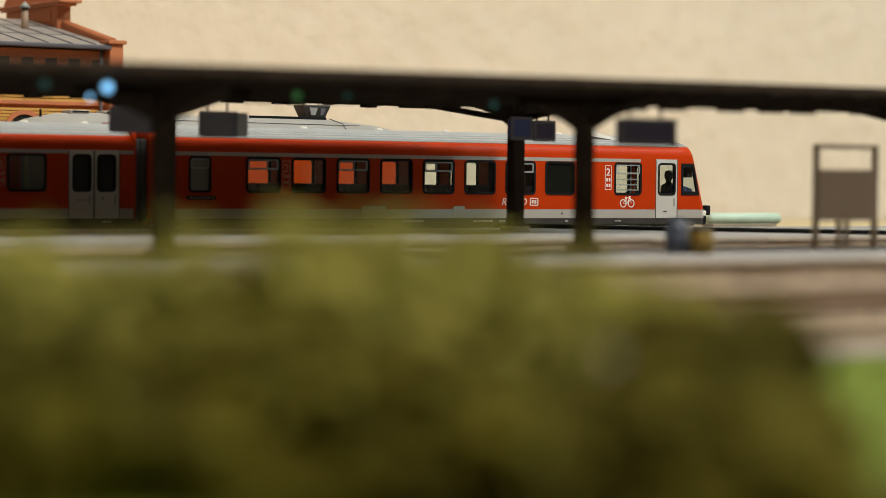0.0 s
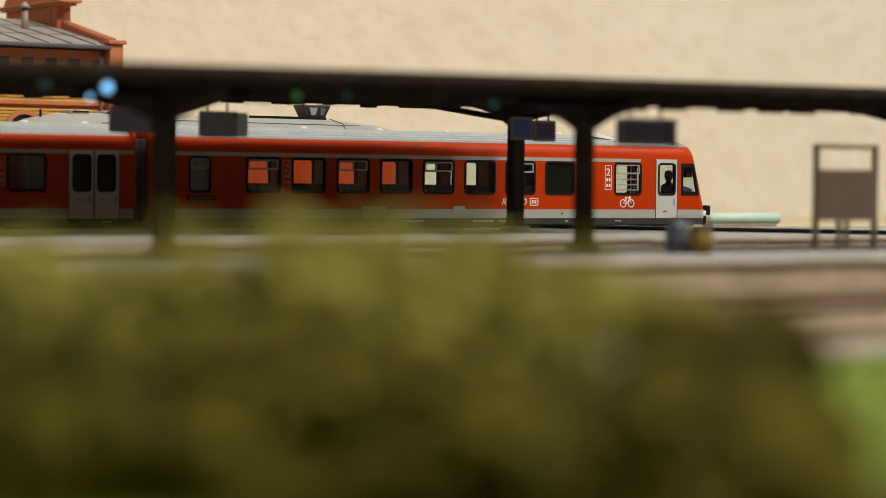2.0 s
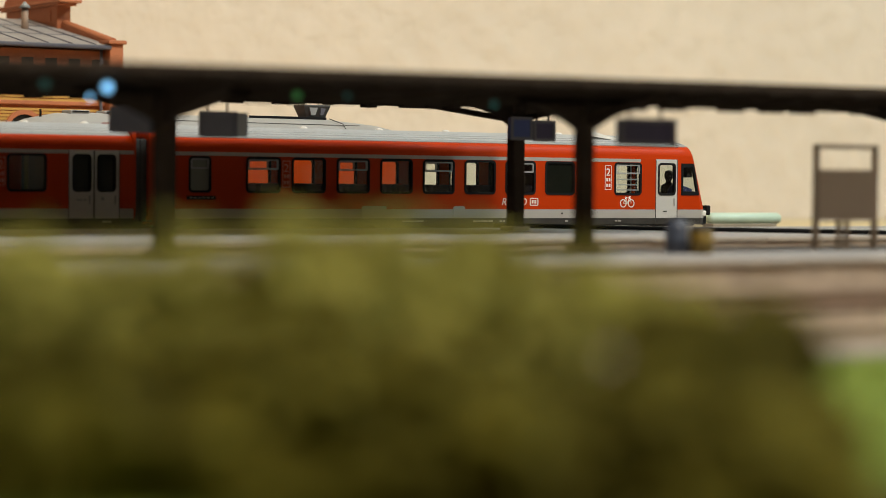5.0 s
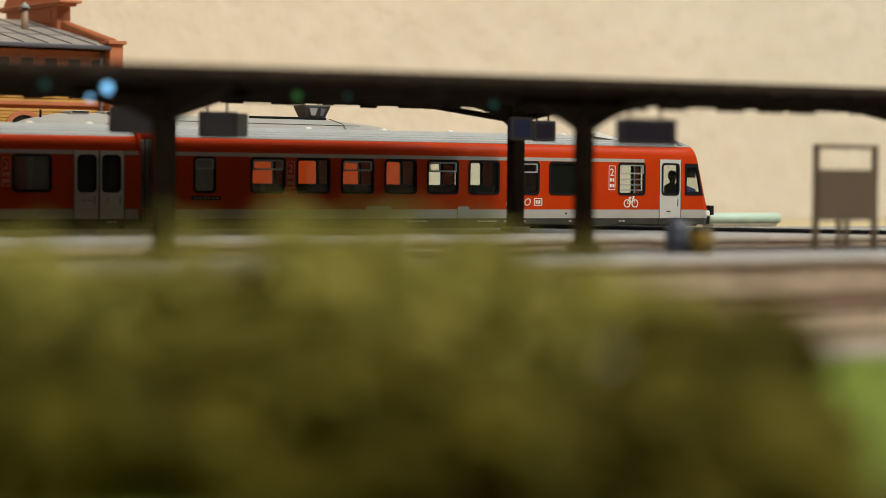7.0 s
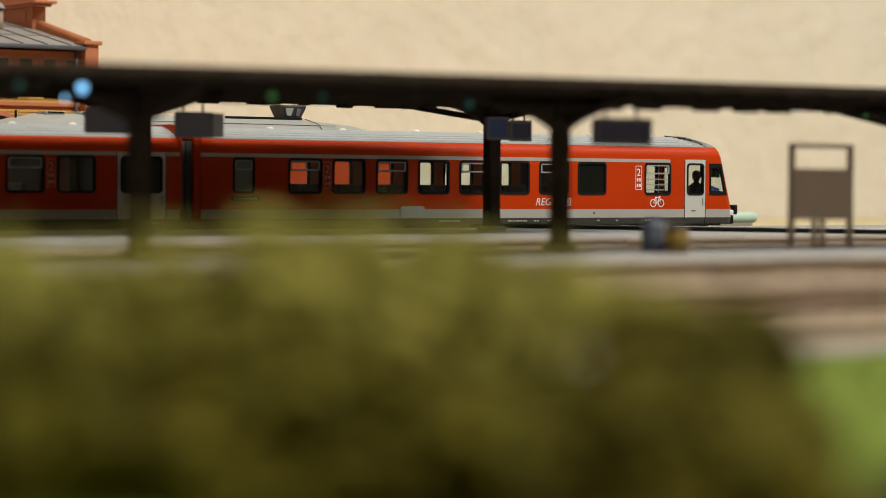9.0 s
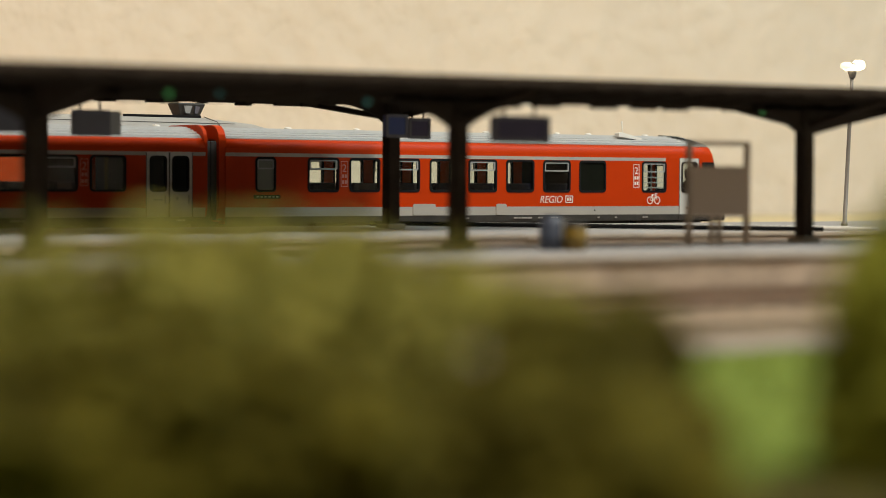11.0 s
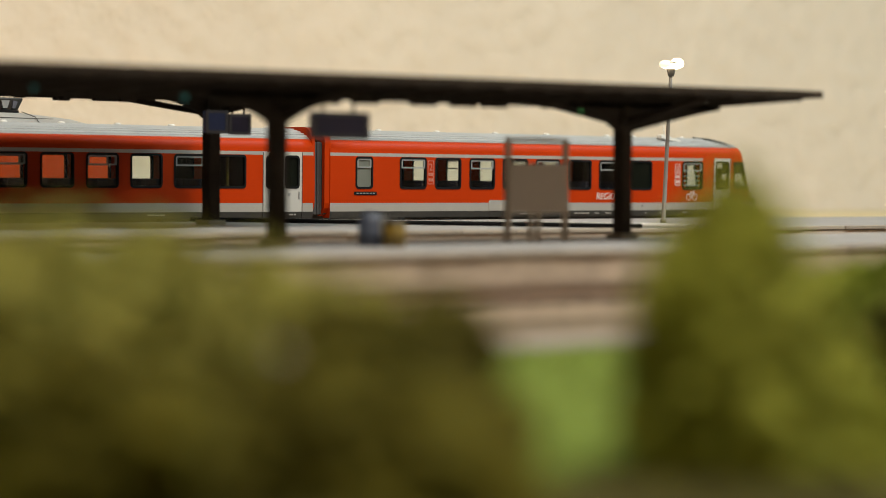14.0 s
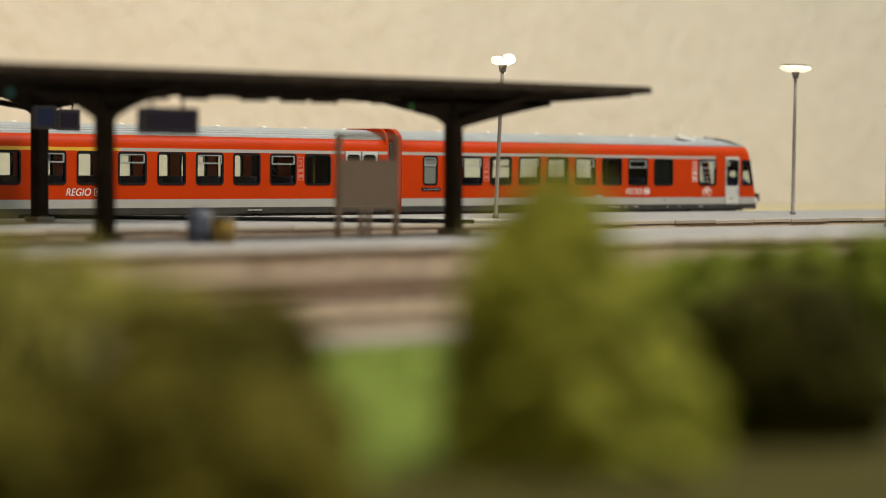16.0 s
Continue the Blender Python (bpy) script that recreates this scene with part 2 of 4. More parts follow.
slab("wall_north", -1.6, 3.2, 1.45, 1.55, -0.8, 1.5, WALL_PAINT, "beige roughcast painted room wall", "wall")
# unseen walls closing the room; the beige south one bounces light onto the layout
slab("wall_south", -1.6, 3.2, -1.4, -1.3, -0.8, 1.5, WALL_PAINT, "plain beige room wall", "wall")
slab("wall_west", -1.7, -1.6, -1.4, 1.55, -0.8, 1.5, WALL_PAINT, "plain beige room wall", "wall")
slab("wall_east", 3.2, 3.3, -1.4, 1.55, -0.8, 1.5, WALL_PAINT, "plain beige room wall", "wall")
slab("ceiling", -1.7, 3.3, -1.4, 1.55, 1.5, 1.6, CEILING_PAINT, "plain white room ceiling", "ceiling")
slab("floor", -1.7, 3.3, -1.4, 1.55, -0.9, -0.8, FLOOR_BROWN, "plain brown room floor", "floor")
slab("ground", -0.5, 2.4, 0.075, 0.905, -0.8, 0.0, EARTH, "brown gravelly ground of the model layout", "ground")
slab("baseboard_table", -0.5, 2.4, 0.905, 1.449, -0.8, 0.0004, BOARD, "bare cream-coloured layout board behind the tracks", "ground")
slab("lawn", -0.5, 2.4, 0.076, 0.286, 0.0, 0.0008, GRASS, "bright green static-grass lawn", "grass")
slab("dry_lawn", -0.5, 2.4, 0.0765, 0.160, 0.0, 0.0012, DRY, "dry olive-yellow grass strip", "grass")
slab("path", -0.5, 2.4, 0.2865, 0.308, 0.0, 0.0010, PATH, "pale grey footpath beside the tracks", "path")


# ---- tracks ----
def track(name, yc, x0, x1, label):
    t = thing(name, 0, yc, 0, label, "track")
    bm = bmesh.new()
    prof = [(-0.020, 0.0), (-0.0155, 0.0022), (0.0155, 0.0022), (0.020, 0.0)]
    a = [bm.verts.new((x0, y, z + 0.0005)) for y, z in prof]
    b = [bm.verts.new((x1, y, z + 0.0005)) for y, z in prof]
    for k in range(3):
        bm.faces.new((a[k], b[k], b[k + 1], a[k + 1]))
    part("ballast_bed", bm, BALLAST, t)
    for yy in (-0.0082, 0.0082):
        prof = [(-0.0011, 0.0038), (0.0011, 0.0038), (0.0011, 0.0041), (0.0003, 0.0044), (0.0003, 0.0054), (0.0005, 0.0055), (0.0005, 0.0060), (-0.0005, 0.0060), (-0.0005, 0.0055), (-0.0003, 0.0054), (-0.0003, 0.0044), (-0.0011, 0.0041)]
        r = bmesh.new()
        a, b = [[r.verts.new((x, yy + y, z)) for y, z in prof] for x in (x0, x1)]
        for k in range(12):
            r.faces.new((a[k], b[k], b[(k + 1) % 12], a[(k + 1) % 12])).material_index = 1 if k == 6 else 0
        bmesh.ops.recalc_face_normals(r, faces=r.faces)
        part("rail", r, [RAIL, RAIL_TOP], t)
    return t


def sleepers(t, x0, x1, step):
    me = mesh_of("sleeper", box(-0.0013, 0.0013, -0.0145, 0.0145, 0.0022, 0.0032), SLEEPER)
    x = x0
    while x < x1:
        part("sleeper", me, None, t, at=pose(x, random.uniform(-0.0003, 0.0003), 0, 0, 0, random.uniform(-1, 1)))
        x += step


TRACK_NEAR = track("railway_track", 0.3700, -0.2, 1.2, "brown model railway track in front of the platform")
TRACK_PIT = track("railway_track", 0.5575, -0.2, 1.6, "model railway track between two platforms")
TRACK_TRAIN = track("railway_track", 0.8128, -0.4, 1.8, "model railway track under the red railcar")
TRACK_BACK = track("railway_track", 0.8760, -0.4, 1.8, "model siding behind the red railcar")


# ---- platforms ----
PLAT = 0.0108


def platform(name, x0, x1, y0, y1, label):
    p = tagged(part(name, box(x0, x1, y0 + 0.0042, y1, 0.0, PLAT), PAVING), label, "platform", kind="structure")
    part("edge_wall", box(x0, x1, y0 + 0.0006, y0 + 0.0042, 0.0, PLAT - 0.0012), EDGE_STONE, p)
    return p


PLATFORM_NEAR = platform("platform_near", -0.1, 1.5, 0.421, 0.530, "grey paved model station platform with brown edge")
PLATFORM_MID = platform("platform_middle", -0.1, 1.7, 0.598, 0.762, "grey paved model station platform with pale kerb stones")

# ---- the red railcar: two coupled cars, built in millimetres along its side ----
TRAIN_Y = 0.7964
W = 32.8
NOSE_LEVELS = ((11.1, 0.5), (13.8, 0), (17.4, 0), (23.9, 0), (36.8, 0), (37.4, 0), (38.8, 0), (40.5, 0.15), (42.2, 0.6), (43.4, 1.3), (44.2, 2.2))
ROOF_LEVELS = ((44.2, 2.2), (45.0, 3.2), (46.2, 5.8), (47.3, 9.0), (48.2, 12.5), (48.7, 15.2), (48.8, 16.3))
GANG = -38.5
NOSE = 225.2


def nose_end(z):
    return 218.1 + (43.0 - max(z, 17.0)) * 0.284


def outline(stops, back=0.0):
    """Points round a car from its gangway along one side, round the nose and back, the windows of the other side shifted: s, y, inward normal s, y."""
    near = [(s, 0.0, 0.0, 1.0) for s in stops if s <= 211.0]
    cab = [(211.8, 0, 0, 1), (222.4, 0, -0.1, 1), (224.4, 0.9, -0.5, 0.7), (225.2, 2.8, -0.8, 0.3), (226.0, 9.0, -0.8, 0.1), (226.3, 16.4, -0.8, 0)]
    far = [(s, W - y, ns, -ny) for s, y, ns, ny in cab[-2::-1]] + [(s + (back if GANG < s < 195 else 0), W, 0.0, -1.0) for s, *_ in near[::-1]]
    return near + cab + far


def placed(p, z, ins):
    s, y, ns, ny = p
    if s > 211.0:
        s = 211.0 + (s - 211.0) * (nose_end(z) - 211.0) / (NOSE - 211.0)
    return ((s + ns * ins) * MM, (y + ny * ins) * MM, z * MM)


def car_shell(stops, holes, paint, back):
    """One car's body with real window openings. holes: (s0, s1) spans between z 23.9 and 36.8, on both sides; paint(s, z): the cell's material."""
    ring = outline(stops, back)
    bm = bmesh.new()
    grid = [[bm.verts.new(placed(p, z, ins)) for p in ring] for z, ins in NOSE_LEVELS]
    for i in range(len(NOSE_LEVELS) - 1):
        zm = (NOSE_LEVELS[i][0] + NOSE_LEVELS[i + 1][0]) / 2
        for k in range(len(ring) - 1):
            sm = (ring[k][0] + ring[k + 1][0]) / 2
            if ring[k][1] > W - 0.1 and sm < 196:
                sm -= back
            side = ring[k][1] in (0.0, W) and ring[k + 1][1] in (0.0, W)
            front = ring[k][0] > 225 and ring[k + 1][0] > 225
            if 23.9 < zm < 36.8 and (front or (side and any(a < sm < b for a, b in holes))):
                continue
            f = bm.faces.new((grid[i][k], grid[i][k + 1], grid[i + 1][k + 1], grid[i + 1][k]))
            f.material_index = paint(sm, zm)
            f.smooth = zm > 40
    # gangway end wall with rounded shoulders
    for i in range(len(NOSE_LEVELS) - 1):
        a, b = grid[i][0], grid[i][-1]
        c, e = grid[i + 1][-1], grid[i + 1][0]
        f = bm.faces.new((e, c, b, a))
        f.material_index = 0
    bmesh.ops.recalc_face_normals(bm, faces=bm.faces)
    return bm


def roof_shell(stops):
    ring = outline(stops)
    bm = bmesh.new()
    grid = []
    for z, ins in ROOF_LEVELS:
        row = []
        for p in ring:
            s, y, ns, ny = p
            if s > 211.0:
                s0 = 211.0 + (s - 211.0) * (nose_end(z) - 211.0) / (NOSE - 211.0)
                row.append(bm.verts.new(((s0 - (ins - 2.2) * 0.85 + (-0.6 if ns else 0)) * MM, (y + (ny * ins if ns > -0.7 else (ins if y < 16 else -ins) * (0 if abs(y - 16.4) < 0.1 else 0.9 * abs(y - 16.4) / 16.4))) * MM, z * MM)))
            else:
                row.append(bm.verts.new(((s + ns * ins) * MM, (y + ny * ins) * MM, z * MM)))
        grid.append(row)
    for i in range(len(grid) - 1):
        for k in range(len(ring) - 1):
            f = bm.faces.new((grid[i][k], grid[i][k + 1], grid[i + 1][k + 1], grid[i + 1][k]))
            f.smooth = True
        bm.faces.new((grid[i][-1], grid[i][0], grid[i + 1][0], grid[i + 1][-1]))
    top = grid[-1]
    n = len(top)
    for k in range(n // 2):
        j = n - 1 - k
        if j - 1 > k + 1:
            f = bm.faces.new((top[k], top[k + 1], top[j - 1], top[j]))
            f.smooth = True
    bmesh.ops.recalc_face_normals(bm, faces=bm.faces)
    return bm


BACK = -6.5
REAR_BACK = 4.0


def thicken(ob, t):
    m = ob.modifiers.new("thickness", "SOLIDIFY")
    m.thickness, m.offset = t, -1
    return ob


train = thing("railcar", 0.4327, TRAIN_Y, 0.0, "red two-car model diesel railcar with light grey stripes on rails", "train")
F_HOLES = [(20 * n, 20 * n + 14.2) for n in range(8)]
FRONT_HOLES = [(-24.4, -15.8)] + F_HOLES + [(175.8, 189.4), (199.2, 207.9), (211.8, 222.4)]
FRONT_STOPS = sorted({GANG, 165.0, 197.6, 209.3, 211.0, *(v for h in FRONT_HOLES for v in h if v < 211)})


def front_paint(s, z):
    if z < 13.8:
        return 2
    if 197.6 < s < 209.3 and z < 38.8:
        return 3
    if z < 17.4:
        return 1
    if 37.4 < z < 38.8 and s < 189.4:
        return 1
    return 0


thicken(part("car_body", car_shell(FRONT_STOPS, FRONT_HOLES, front_paint, BACK), [RED, LIGHT_GREY, SKIRT, DOOR_WHITE], train, "glossy red car body with grey stripes"), 0.0008)
thicken(part("roof", roof_shell(FRONT_STOPS), ROOF_GREY, train, "ribbed grey roof"), 0.0006)



def roof_ribs(at, end):
    """Raised lengthwise ribs over the roof's two shoulders."""
    for k in range(5):
        u = (k + 0.5) / 5
        ins = 3.0 + 11.5 * u
        z = np.interp(ins, [i for _, i in ROOF_LEVELS], [h for h, _ in ROOF_LEVELS])
        for y in (ins, W - ins):
            bm = box((GANG + 0.5) * MM, (end - 4 * u) * MM, (y - 0.3) * MM, (y + 0.3) * MM, (z - 0.3) * MM, (z + 0.42) * MM)
            part("roof_rib", bm, RIB_LIT_GREY, train, "raised grey roof rib", at)


# lighter than the roof, so the ribs' lit tops are in the colour
RIB_LIT_GREY = material("rib_lit_grey", (0.60, 0.61, 0.62), 0.5, vary=0.12, scale=60, bump=0.05)
roof_ribs(None, 205.0)

# the rear car runs the other way from the gangway: s -> MIRROR - s
MIRROR = -86.0
R_WIN = [(-97.1, -82.6), (-117.2, -102.9), (-137.9, -123.6), (-158.3, -144.2), (-178.8, -164.6), (-199.2, -185.4), (-219.9, -206.2), (-239.8, -226.0), (-262.0, -248.0)]
R_DOOR = [(-71.6, -65.0), (-61.8, -55.2)]
REAR_HOLES = sorted([(MIRROR - b + REAR_BACK, MIRROR - a + REAR_BACK) for a, b in R_WIN + R_DOOR]) + [(199.2, 207.9), (211.8, 222.4)]
REAR_STOPS = sorted({GANG, -32.6 + REAR_BACK, -22.6 + REAR_BACK, -12.5 + REAR_BACK, 197.6, 209.3, 211.0, 117.0, *(v for h in REAR_HOLES for v in h if v < 211)})


def rear_paint(s, z):
    if z < 13.8:
        return 2
    if (-32.6 + REAR_BACK < s < -12.5 + REAR_BACK or 197.6 < s < 209.3) and z < 38.8:
        return 3
    if z < 17.4:
        return 1
    if 37.4 < z < 38.8 and s < 197:
        return 4 if s > 117 else 1
    return 0


FLIP = Matrix.Translation((MIRROR * MM, W * MM, 0)) @ Matrix.Rotation(math.pi, 4, "Z")
thicken(part("car_body", car_shell(REAR_STOPS, REAR_HOLES, rear_paint, -REAR_BACK), [RED, LIGHT_GREY, SKIRT, DOOR_WHITE, YELLOW], train, "glossy red car body with grey stripes and a yellow stripe", FLIP), 0.0008)
thicken(part("roof", roof_shell(REAR_STOPS), ROOF_GREY, train, "ribbed grey roof", FLIP), 0.0006)


roof_ribs(FLIP, 205.0)


def window_meshes(w, bar, pane):
    z0, z1, r = 23.9, 36.8, 1.3
    out = [(x * MM, z * MM) for x, z in rounded(-0.5, w + 0.5, z0 - 0.5, z1 + 0.5, r + 0.4)]
    inn = [(x * MM, z * MM) for x, z in rounded(0.35, w - 0.35, z0 + 0.4, z1 - 0.4, r - 0.3)]
    fr = mesh_of("window", ring_frame(out, inn, -0.00022, 0.0010), RUBBER)
    pn = mesh_of("pane", prism([(x * MM, z * MM) for x, z in rounded(0.3, w - 0.3, z0 + 0.35, z1 - 0.35, r - 0.3)], 0.00035, 0.00055), pane)
    br = None
    if bar:
        b = ring_frame([(x * MM, z * MM) for x, z in rounded(0.5, w - 0.5, 32.4, 36.3, 0.5)], [(x * MM, z * MM) for x, z in rounded(1.1, w - 1.1, 33.0, 35.8, 0.3)], -0.0001, 0.0006)
        br = mesh_of("vent_flap", b, BAR_GREY)
    return fr, pn, br


WINDOW_KINDS = {}


def car_window(s, w, bar=False, pane=None, far=False):
    key = (round(w, 1), bar, pane.name if pane else "")
    if key not in WINDOW_KINDS:
        WINDOW_KINDS[key] = window_meshes(w, bar, pane or GLASS)
    fr, pn, br = WINDOW_KINDS[key]
    m = pose(s * MM, 0, 0) if not far else Matrix.Translation(((s + w) * MM, W * MM, 0)) @ Matrix.Rotation(math.pi, 4, "Z")
    ob = part("window", fr, None, train, at=m)
    p = part("pane", pn, None, ob)
    p.visible_shadow = False
    if br:
        part("vent_flap", br, None, ob)
    return ob


for n, (a, b) in enumerate(F_HOLES):
    car_window(a, b - a, bar=n in (0, 2, 4, 6), pane=DARK_PANE if n == 7 else None)
    car_window(a + BACK, b - a, bar=n in (1, 3, 5), far=True, pane=DARK_PANE if n == 7 else None)
bike_window = car_window(175.8, 13.6, bar=True)
part("guard_bar", box(0.3 * MM, 13.3 * MM, 0.0008, 0.0012, 27.6 * MM, 28.1 * MM, box(0.3 * MM, 13.3 * MM, 0.0008, 0.0012, 29.9 * MM, 30.4 * MM, box(0.3 * MM, 13.3 * MM, 0.0008, 0.0012, 25.4 * MM, 25.9 * MM))), BAR_GREY, bike_window)
car_window(175.8 + BACK, 13.6, far=True)
car_window(199.2, 8.7)
car_window(199.2, 8.7, far=True)
car_window(-24.4, 8.6, bar=True, pane=FROSTED)
car_window(-24.4 + BACK, 8.6, bar=True, pane=FROSTED, far=True)
for n, (a, b) in enumerate(R_WIN):
    dark = n == 0
    car_window(a, b - a, bar=n in (1, 3, 5, 7), pane=None)
    car_window(a - REAR_BACK, b - a, bar=n in (2, 4, 6), far=True, pane=DARK_PANE if dark else None)
for a, b in R_DOOR:
    car_window(a, b - a, pane=DARK_PANE)
    car_window(a - REAR_BACK, b - a, pane=DARK_PANE, far=True)


def cab_windows(at):
    """Slanting side windows and the windscreen of a cab."""
    for far in (False, True):
        pts = [(211.8, 23.9), (222.4, 23.9), (222.4, 36.8), (211.8, 36.8)]
        q = [(211 + (s - 211) * (nose_end(z) - 211) / (NOSE - 211), z) for s, z in pts]
        c = (sum(p[0] for p in q) / 4, sum(p[1] for p in q) / 4)
        grow = lambda k: [((c[0] + (s - c[0]) * k) * MM, (c[1] + (z - c[1]) * k) * MM) for s, z in q]
        y0, y1 = (-0.0002, 0.0009) if not far else (W * MM - 0.0009, W * MM + 0.0002)
        fr = part("window", ring_frame(grow(1.06), grow(0.80), y0, y1), RUBBER, train, at=at)
        p = part("pane", prism(grow(0.94), (y0 + y1) / 2, (y0 + y1) / 2 + 0.0002), GLASS, fr)
        p.visible_shadow = False
    bm = bmesh.new()
    lo = [bm.verts.new(((placed((225.4, y, 0, 0), 24.2, 0))[0] - 0.0002, y * MM, 24.2 * MM)) for y in (3, 9, 16.4, 24, 29.8)]
    hi = [bm.verts.new(((placed((225.4, y, 0, 0), 36.6, 0))[0] - 0.0002, y * MM, 36.6 * MM)) for y in (3, 9, 16.4, 24, 29.8)]
    for k in range(4):
        bm.faces.new((lo[k], lo[k + 1], hi[k + 1], hi[k]))
    ws = thicken(part("windscreen", bm, GLASS, train, at=at), 0.0003)
    ws.visible_shadow = False
    for y in (6.0, 26.8):
        part("headlight", lathe([(0.0013, 0), (0.0016, 0.0004), (0.0012, 0.0008)], 14, at=pose(nose_end(20) * MM + 0.0002, y * MM, 0.0205, 0, 90, 0)), WHITE_PRINT, train, "pale round headlight", at)


cab_windows(Matrix.Identity(4))
cab_windows(FLIP)

# door leaves, handles and seams
def door_seams(spans, at=None):
    for a, b in spans:
        bm = box((a - 0.15) * MM, (a + 0.15) * MM, -0.00012, 0.0003, 0.0118, 0.0386)
        box((b - 0.15) * MM, (b + 0.15) * MM, -0.00012, 0.0003, 0.0118, 0.0386, bm)
        part("door_seam", bm, SKIRT, train, "dark door gap", at)
        part("door_handle", box((b - 1.9) * MM, (b - 1.4) * MM, -0.0004, 0.0003, 0.0190, 0.0222, bevel=0.0001), BAR_GREY, train, "small grey door handle", at)


door_seams([(197.6, 209.3)])
door_seams([(-73.5, -63.6), (-63.3, -53.3)])

# gangway bellows in folds
bm = bmesh.new()
for k in range(5):
    x0 = (-47.0 + 1.66 * k) * MM
    box(x0, x0 + 1.55 * MM, (2.4 + 0.25 * (k % 2)) * MM, (W - 2.4) * MM, 0.0125, 0.0432, bm, bevel=0.0003)
part("gangway_bellows", bm, BELLOWS, train, "dark grey folded gangway bellows")
for s0, s1 in ((-41.2, -38.1), (-47.9, -46.4)):
    pts = rounded(0.4, W - 0.4, 11.5, 49.5, 6.0)
    inn = rounded(2.2, W - 2.2, 13.0, 44.0, 2.4)
    bm = ring_frame([(x * MM, z * MM) for x, z in pts], [(x * MM, z * MM) for x, z in inn], s0 * MM, s1 * MM)
    bm.transform(Matrix.Rotation(radians(90), 4, "Z") @ Matrix.Scale(-1, 4, (0, 1, 0)))
    bmesh.ops.recalc_face_normals(bm, faces=bm.faces)
    part("end_hood", bm, RED, train, "red end hood")


vent = mesh_of("roof_vent", lathe([(0.0015, -0.0010), (0.0015, 0.0004), (0.0012, 0.0007), (0.0004, 0.0009)], 14), WHITE_PRINT)
for s in (-33, 0.5, 34, 69, 101, 140, 158, 191, -60, -84, -108, -134, -160, -186, -214, -240):
    part("roof_vent", vent, None, train, "small pale roof vent", pose(s * MM, 16.4 * MM, 48.7 * MM))
bm = prism([(0.1680, 0.0482), (0.1680, 0.0496), (0.1700, 0.0501), (0.1740, 0.0491), (0.1812, 0.0476), (0.1812, 0.0466)], 0.0070, 0.0100)
rod((0.1712, 0.0085, 0.0488), (0.1708, 0.0085, 0.0550), 0.00025, bm, 6)
part("roof_antenna", bm, WHITE_PRINT, train, "white roof antenna with thin rod")

# seats, partitions, poles and the plain dark driver figure in the cab
seat = box(-0.0032, -0.0004, 0, 0.0125, 0.0165, 0.0272, bevel=0.0006)
box(0.0004, 0.0032, 0, 0.0125, 0.0165, 0.0272, seat, bevel=0.0006)
box(-0.0078, 0.0078, 0, 0.0125, 0.0165, 0.0208, seat, bevel=0.0005)
seat = mesh_of("seat", seat, SEAT_BLUE)
for s in [17 + 20 * n for n in range(7)] + [-100.5 - 20.4 * n for n in range(9)]:
    for y in (0.0022, 0.0181):
        part("seat", seat, None, train, "dark blue double seat", pose(s * MM, y, 0))
for s in (-27.5, -10, 139.5, 156.5, -50, -78.5, -270):
    part("partition", box(s * MM, (s + 0.8) * MM, 0.0012, W * MM - 0.0012, 0.0160, 0.0412), INTERIOR, train, "dark interior partition")
for a, b in ((GANG + 1, 211), (-297, -48.5)):
    part("cabin_floor", box(a * MM, b * MM, 0.001, W * MM - 0.001, 0.0150, 0.0160), INTERIOR, train, "dark cabin floor")
for s in (-88.0,):
    part("grab_pole", rod((s * MM, 0.0050, 0.016), (s * MM, 0.0050, 0.0445), 0.0007), POLE_YELLOW, train, "yellow grab pole")
part("driver_desk", prism([(0.2105, 0.016), (0.2195, 0.016), (0.2190, 0.0262), (0.2130, 0.0280), (0.2105, 0.0240)], 0.002, 0.009), DESK_BLUE, train, "dark blue driver's desk")
part("driver_figure", lathe([(0.0030, 0.0160), (0.0031, 0.0205), (0.0036, 0.0245), (0.0035, 0.0275), (0.0012, 0.0290), (0.0011, 0.0296), (0.0018, 0.0308), (0.0020, 0.0324), (0.0015, 0.0338), (0.0004, 0.0343)], 14, at=pose(0.2145, 0.0125, 0)), FIGURE, train, "dark plain plastic driver figure with head and shoulders")

# added dark block for the windscreen pillar in the window's upper corner
part("pillar_block", box(0.2160, 0.2192, 0.0020, 0.0120, 0.0312, 0.0372, bevel=0.0003), FIGURE, train, "dark block for the windscreen pillar behind the cab window")
part("headlight", box(0.2228, 0.2262, 0.0006, 0.0050, 0.0146, 0.0170, bevel=0.0005), WHITE_PRINT, train, "pale corner headlight")

part("coupler", box(-0.0510, -0.0350, 0.0050, W * MM - 0.0050, 0.0070, 0.0130, bevel=0.0005), SKIRT, train, "dark coupler between the cars")

# under the body: bogies, wheels, buffers
for s in (20, 190, -106, -276):
    bm = box((s - 13) * MM, (s + 13) * MM, 0.0055, 0.0075, 0.0080, 0.0108, bevel=0.0003)
    box((s - 13) * MM, (s + 13) * MM, W * MM - 0.0075, W * MM - 0.0055, 0.0080, 0.0108, bm, bevel=0.0003)
    box((s - 3) * MM, (s + 3) * MM, 0.0075, W * MM - 0.0075, 0.0085, 0.0150, bm)
    bogie = part("bogie", bm, SKIRT, train, "dark bogie frame")
    for k in (-9, 9):
        part("wheelset", lathe([(0.0045, 0), (0.0049, 0.0004), (0.0045, 0.0009), (0.0009, 0.0012), (0.0009, 0.0152), (0.0045, 0.0155), (0.0049, 0.0160), (0.0045, 0.0164)], 20, at=pose((s + k) * MM, 0.0082, 0.0106, -90, 0, 0)), RUBBER, bogie)
